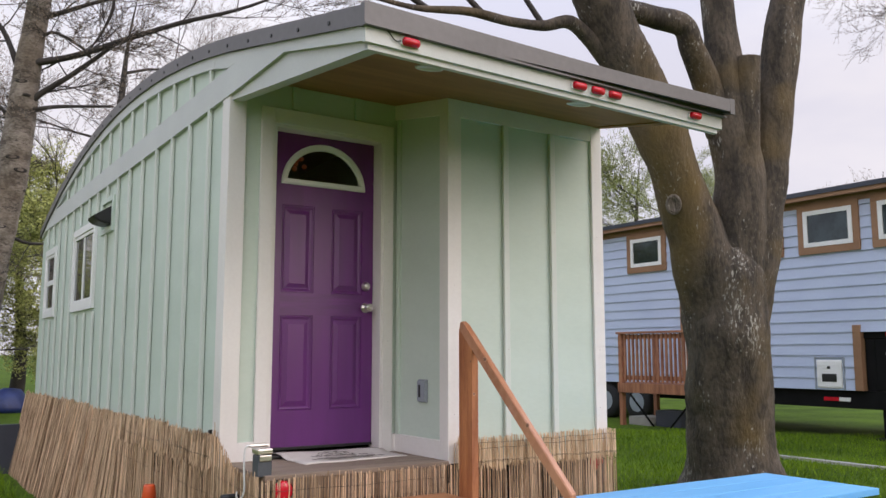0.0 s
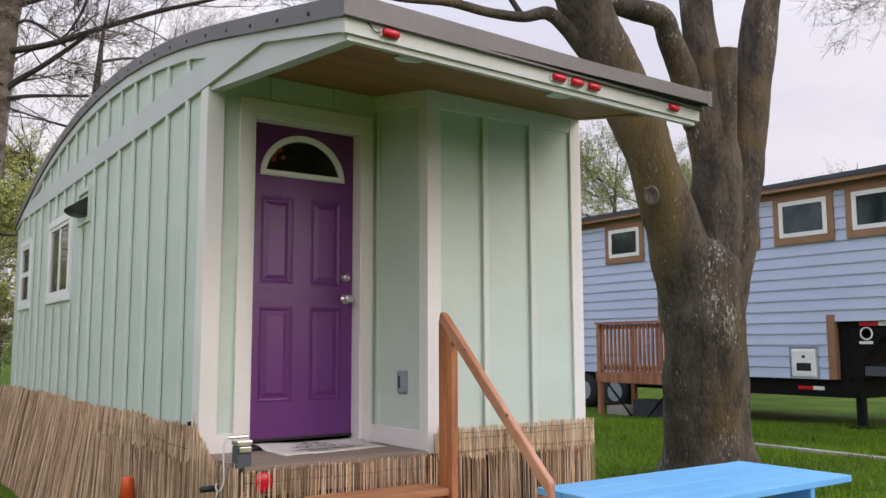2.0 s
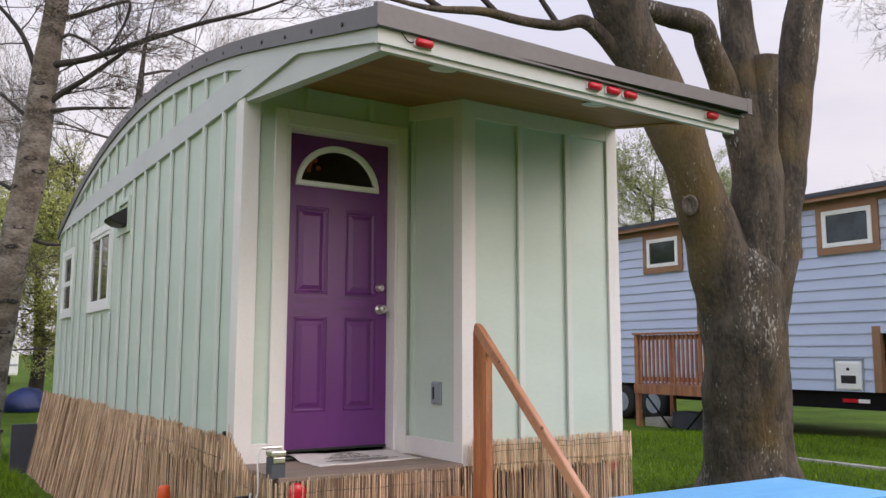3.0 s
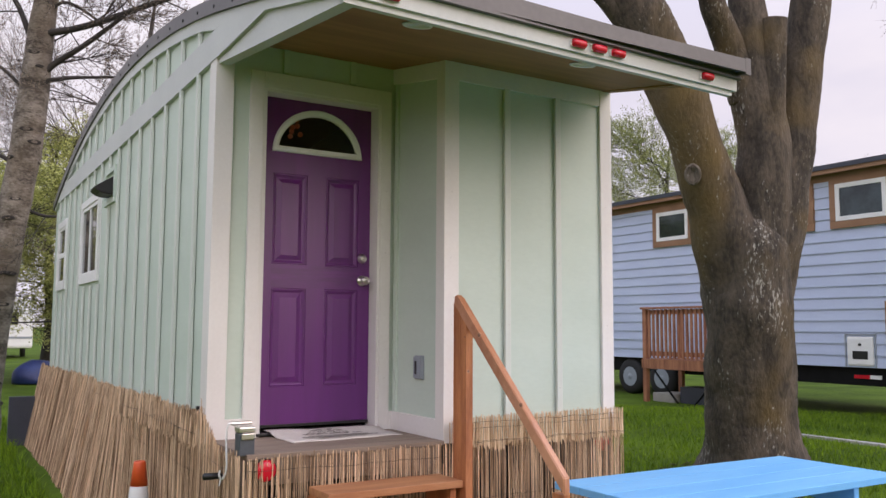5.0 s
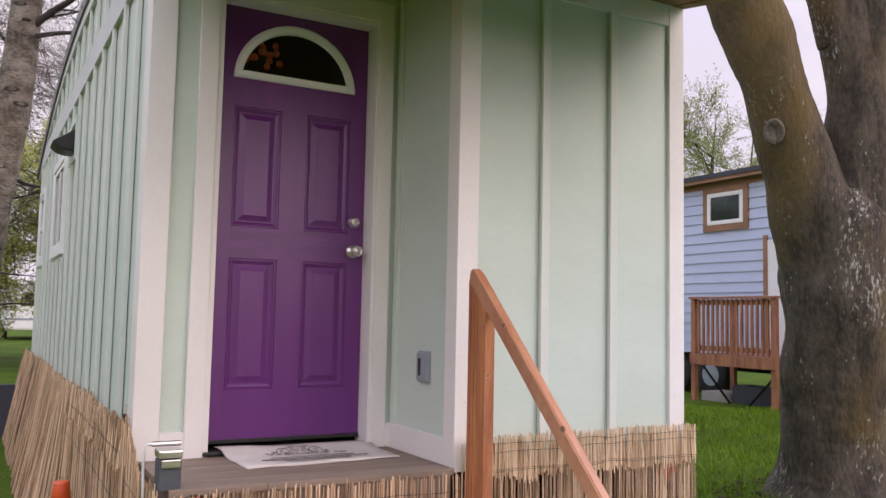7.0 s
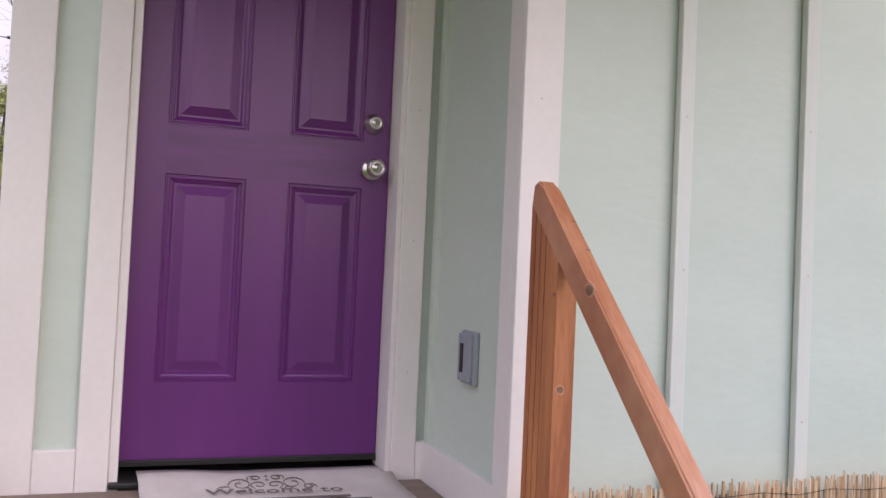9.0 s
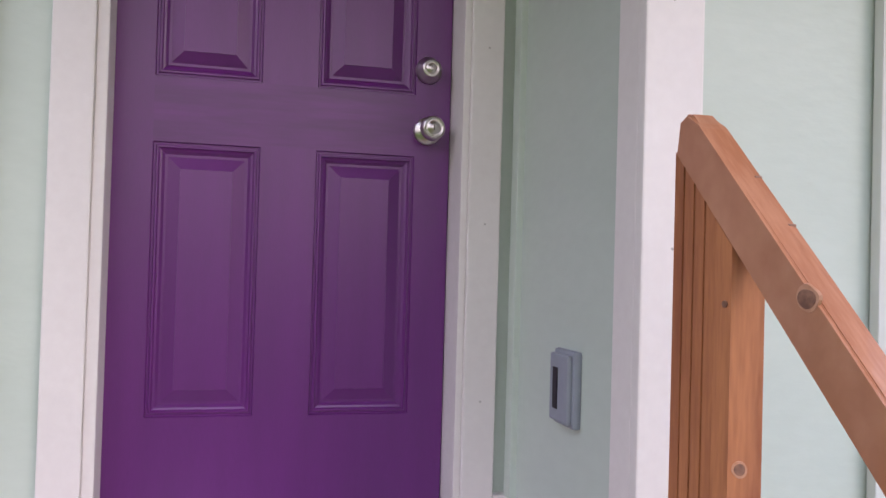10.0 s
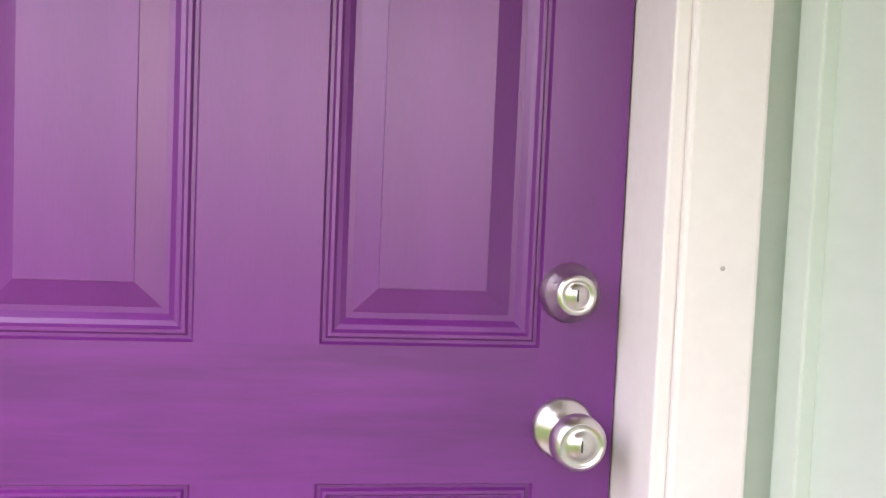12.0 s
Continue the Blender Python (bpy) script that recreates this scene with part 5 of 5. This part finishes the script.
part("cable", tube(bmesh.new(), smooth_path([(1.555, 3.84, 1.03, 0.005), (1.535, 3.85, 1.02, 0.005), (1.530, 3.86, 0.95, 0.005), (1.535, 3.86, 0.80, 0.005), (1.528, 3.90, 0.745, 0.005)], 5), 6), M_WINDOW, lock, "white cable")
jack = thing("jack_handle", (1.52, 3.98, 0.75), "black jack handle tied with white cord", "handle")
part("grip", lathe(bmesh.new(), [(0.012, -0.05), (0.017, -0.045), (0.017, 0.04), (0.010, 0.05)], (1.50, 3.98, 0.75), "x", 14), M_BLACK, jack, "", True)
part("shaft", tube(bmesh.new(), [(1.545, 3.98, 0.75, 0.008), (1.60, 3.97, 0.75, 0.008)], 8), M_STEEL, jack)
part("cord", tube(bmesh.new(), smooth_path([(1.535, 3.965, 0.78, 0.004), (1.53, 3.962, 0.755, 0.006), (1.54, 3.965, 0.735, 0.006), (1.53, 3.96, 0.70, 0.003)], 4), 6), M_WINDOW, jack, "white tie cord")

# doormat
matt = thing("doormat", (2.33, 4.22, 0.88), "pale worn doormat with dark scroll print and lettering", "doormat")
mb = bmesh.new()
g = []
for i in range(15):
    for_row = []
    for j in range(10):
        u, w = i / 14, j / 9
        x = 1.965 + 0.705 * u - 0.025 * w + 0.02 * u * w
        y = 4.03 + 0.05 * u + 0.44 * w - 0.05 * u * w
        lift = 0.010 * math.exp(-((u - 0.05) ** 2 + (w - 0.9) ** 2) * 20) + 0.004 * noise.noise((u * 4, w * 4, 0)) + 0.006 + 0.017 * min(max((w - 0.62) / 0.15, 0), 1)
        for_row.append((x, y, DECK + max(lift, 0.004)))
    g.append(for_row)
vt = [[mb.verts.new(p) for p in r] for r in g]
vb = [[mb.verts.new((p[0], p[1], p[2] - 0.005)) for p in r] for r in g]
for i in range(14):
    for j in range(9):
        mb.faces.new((vt[i][j], vt[i + 1][j], vt[i + 1][j + 1], vt[i][j + 1])).smooth = True
        mb.faces.new((vb[i][j], vb[i][j + 1], vb[i + 1][j + 1], vb[i + 1][j]))
rim = [(i, 0) for i in range(15)] + [(14, j) for j in range(1, 10)] + [(i, 9) for i in range(13, -1, -1)] + [(0, j) for j in range(8, 0, -1)]
for (a, b), (c, d) in zip(rim, rim[1:] + rim[:1]):
    mb.faces.new((vt[a][b], vb[a][b], vb[c][d], vt[c][d]))
part("pad", mb, M_MAT, matt)


def mat_z(y):
    return DECK + 0.0085 + 0.017 * min(max(((y - 4.03) / 0.44 - 0.62) / 0.15, 0), 1)


def scroll(cx, cy, r, turns, a0, flip, wide=1.0):
    pts = []
    n = int(18 * turns)
    for k in range(n + 1):
        t = k / n
        a = a0 + flip * 2 * math.pi * turns * t
        rr = r * (1 - 0.72 * t)
        y = cy + rr * math.sin(a)
        pts.append((cx + wide * rr * math.cos(a), y, mat_z(y), 0.0017))
    return tube(bmesh.new(), pts, 4)


# two small curls at the crown, broad ones beside them, flat ones outside
for dx, cy, r, tn, a0, wide in ((0.031, 4.366, 0.021, 1.3, 3.6, 1.0), (0.072, 4.330, 0.034, 1.3, 3.3, 1.0), (0.022, 4.325, 0.020, 1.1, 3.9, 1.2), (0.116, 4.308, 0.016, 1.2, 3.4, 1.3), (0.055, 4.305, 0.012, 1.1, 0.4, 1.8)):
    part("scroll", scroll(2.285 + dx, cy, r, tn, math.pi - a0, 1, wide), M_INK, matt, "dark printed scroll")
    part("scroll", scroll(2.285 - dx, cy, r, tn, a0, -1, wide), M_INK, matt, "dark printed scroll")
for y in (4.352, 4.378):
    part("dot", lathe(bmesh.new(), [(0.005, -0.001), (0.004, 0.0008)], (2.288, y, mat_z(y)), "z", 10), M_INK, matt)
txt = bpy.data.curves.new("lettering", "FONT")
txt.body = "Welcome to"
txt.size = 0.072
txt.align_x = "CENTER"
txt.extrude = 0.0006
txt.materials.append(M_INK)
letter = new("lettering", txt)
letter.parent = matt
letter.matrix_parent_inverse = Matrix.Translation(-matt.location)
letter.location = (2.30, 4.245, DECK + 0.0125)
letter.rotation_euler = (0, 0, radians(-3))
for k, (y, w) in enumerate(((4.185, 0.19), (4.150, 0.24), (4.118, 0.15))):
    part("print_line", bx(2.30 - w, 2.30 + w, y - 0.009, y + 0.009, DECK + 0.0115, DECK + 0.0128), M_INK, matt)

# knots, pale grain round them and nicks in the handrail and post
M_KNOT = mat("grey_brown_knot", (0.36, 0.18, 0.11), (0.18, 0.085, 0.055), 0.45, 40, 160, 0.3, dist=0.002)
M_HALO = mat("pale_knot_grain", (0.60, 0.33, 0.21), (0.46, 0.21, 0.11), 0.4, 30, 120, 0.3, dist=0.002)


def knot(c, axis, r, halo=True):
    """A slightly proud oval knot, with the pale grain that runs round it."""
    for rr, lift, m, nm in (((r * 1.35, 0.0004, M_HALO, "knot_grain"),) if halo else ()) + ((r, 0.0010, M_KNOT, "knot"),):
        bm = lathe(bmesh.new(), [(rr, 0.002), (rr * 0.94, -lift), (rr * 0.3, -lift - 0.0003)], (0, 0, 0), axis, 20)
        for v in bm.verts:
            w = 1 + 0.28 * noise.noise(Vector(v.co) * 60 + Vector((c[1] * 9, rr * 90, 0)))
            v.co = (v.co.x * (w if axis != "x" else 1), v.co.y * (w * 1.25 if axis == "x" else 1), v.co.z * w)
        bmesh.ops.translate(bm, verts=bm.verts[:], vec=c)
        part(nm, bm, m, stairs)


knot((2.6738, 3.262, 1.482), "x", 0.0105)
knot((2.6738, 2.90, 1.150), "x", 0.009)
knot((2.692, 3.3925, 1.287), "y", 0.008)
knot((2.6768, 3.404, 1.47), "x", 0.005, False)
for y in (3.335, 3.395):
    part("nick", bx(2.702, 2.7116, y - 0.005, y + 0.004, rail_low(y) + 0.070, rail_low(y) + 0.0775, 0.001), M_KNOT, stairs)

# traffic cone by the reeds
cone = thing("traffic_cone", (1.385, 5.15, 0.0), "orange traffic cone with a white reflective band", "cone")
CZ = ground_z(1.385, 5.15)
part("base", bx(1.235, 1.535, 5.0, 5.30, CZ - 0.005, CZ + 0.03, 0.012), M_ORANGE, cone)
part("body", lathe(bmesh.new(), [(0.115, 0.03), (0.090, 0.20), (0.088, 0.205)], (1.385, 5.15, CZ), "z", 28), M_ORANGE, cone, "", True)
part("band", lathe(bmesh.new(), [(0.089, 0.205), (0.053, 0.52), (0.052, 0.525)], (1.385, 5.15, CZ), "z", 28), M_WINDOW, cone, "white reflective band", True)
part("tip", lathe(bmesh.new(), [(0.053, 0.525), (0.036, 0.665), (0.031, 0.675), (0.020, 0.676)], (1.385, 5.15, CZ), "z", 28), M_ORANGE, cone, "", True)
# dark board at the far corner
solo("dark_board", bx(1.15, 1.45, 11.72, 11.78, -0.02, 0.62, 0.006), M_DARKROOF, "dark upright board standing in the grass", "board")


# ---- grass ----
def blades(n, region, hmin, hmax, seed, name, label):
    rng = np.random.default_rng(seed)
    v, f = [], []
    k = 0
    while k < n:
        x, y = region(rng)
        if 1.2 < x < 4.2 and 3.6 < y < 11.7:
            continue
        h = rng.uniform(hmin, hmax) * (1 + 0.5 * noise.noise((x * 1.3, y * 1.3, 0)))
        a = rng.uniform(0, 6.283)
        w = rng.uniform(0.003, 0.006)
        dx, dy = math.cos(a) * w, math.sin(a) * w
        z = ground_z(x, y) - 0.005
        lx, ly = rng.normal(0, 0.4, 2) * h
        i = len(v)
        v += [(x - dx, y - dy, z), (x + dx, y + dy, z), (x + lx, y + ly, z + h)]
        f.append((i, i + 1, i + 2))
        k += 1
    tagged(mesh_of(name, v, f, M_GRASS), label, "grass", "", "stuff")


def right_lawn(rng):
    r = 4.4 + 11 * rng.random() ** 0.8
    a = radians(rng.uniform(28, 76))
    return 0.2 + r * math.sin(a), -0.2 + r * math.cos(a)


def left_lawn(rng):
    return rng.uniform(-0.6, 1.35), rng.uniform(4.8, 16) 


blades(70000, right_lawn, 0.035, 0.085, 3, "grass", "short bright spring grass blades on the lawn")
blades(22000, left_lawn, 0.05, 0.14, 4, "grass", "longer spring grass beside the reed screen")


def mulch():
    bm = bmesh.new()
    random.seed(12)
    for _ in range(420):
        a, r = random.uniform(0, 6.28), random.uniform(0.42, 0.95)
        x, y = 6.98 + r * math.cos(a), 5.02 + r * math.sin(a)
        z = ground_z(x, y) + 0.012
        d = Vector((random.gauss(0, 1), random.gauss(0, 1), random.gauss(0, 0.3))).normalized() * random.uniform(0.02, 0.06)
        tube(bm, [(x - d.x, y - d.y, z - d.z * 0.4, 0.006), (x + d.x, y + d.y, z + abs(d.z), 0.005)], 4)
    return bm


tagged(finish("bark_litter", mulch(), M_EARTH), "brown bark litter round the tree's foot", "bark litter", "", "stuff")
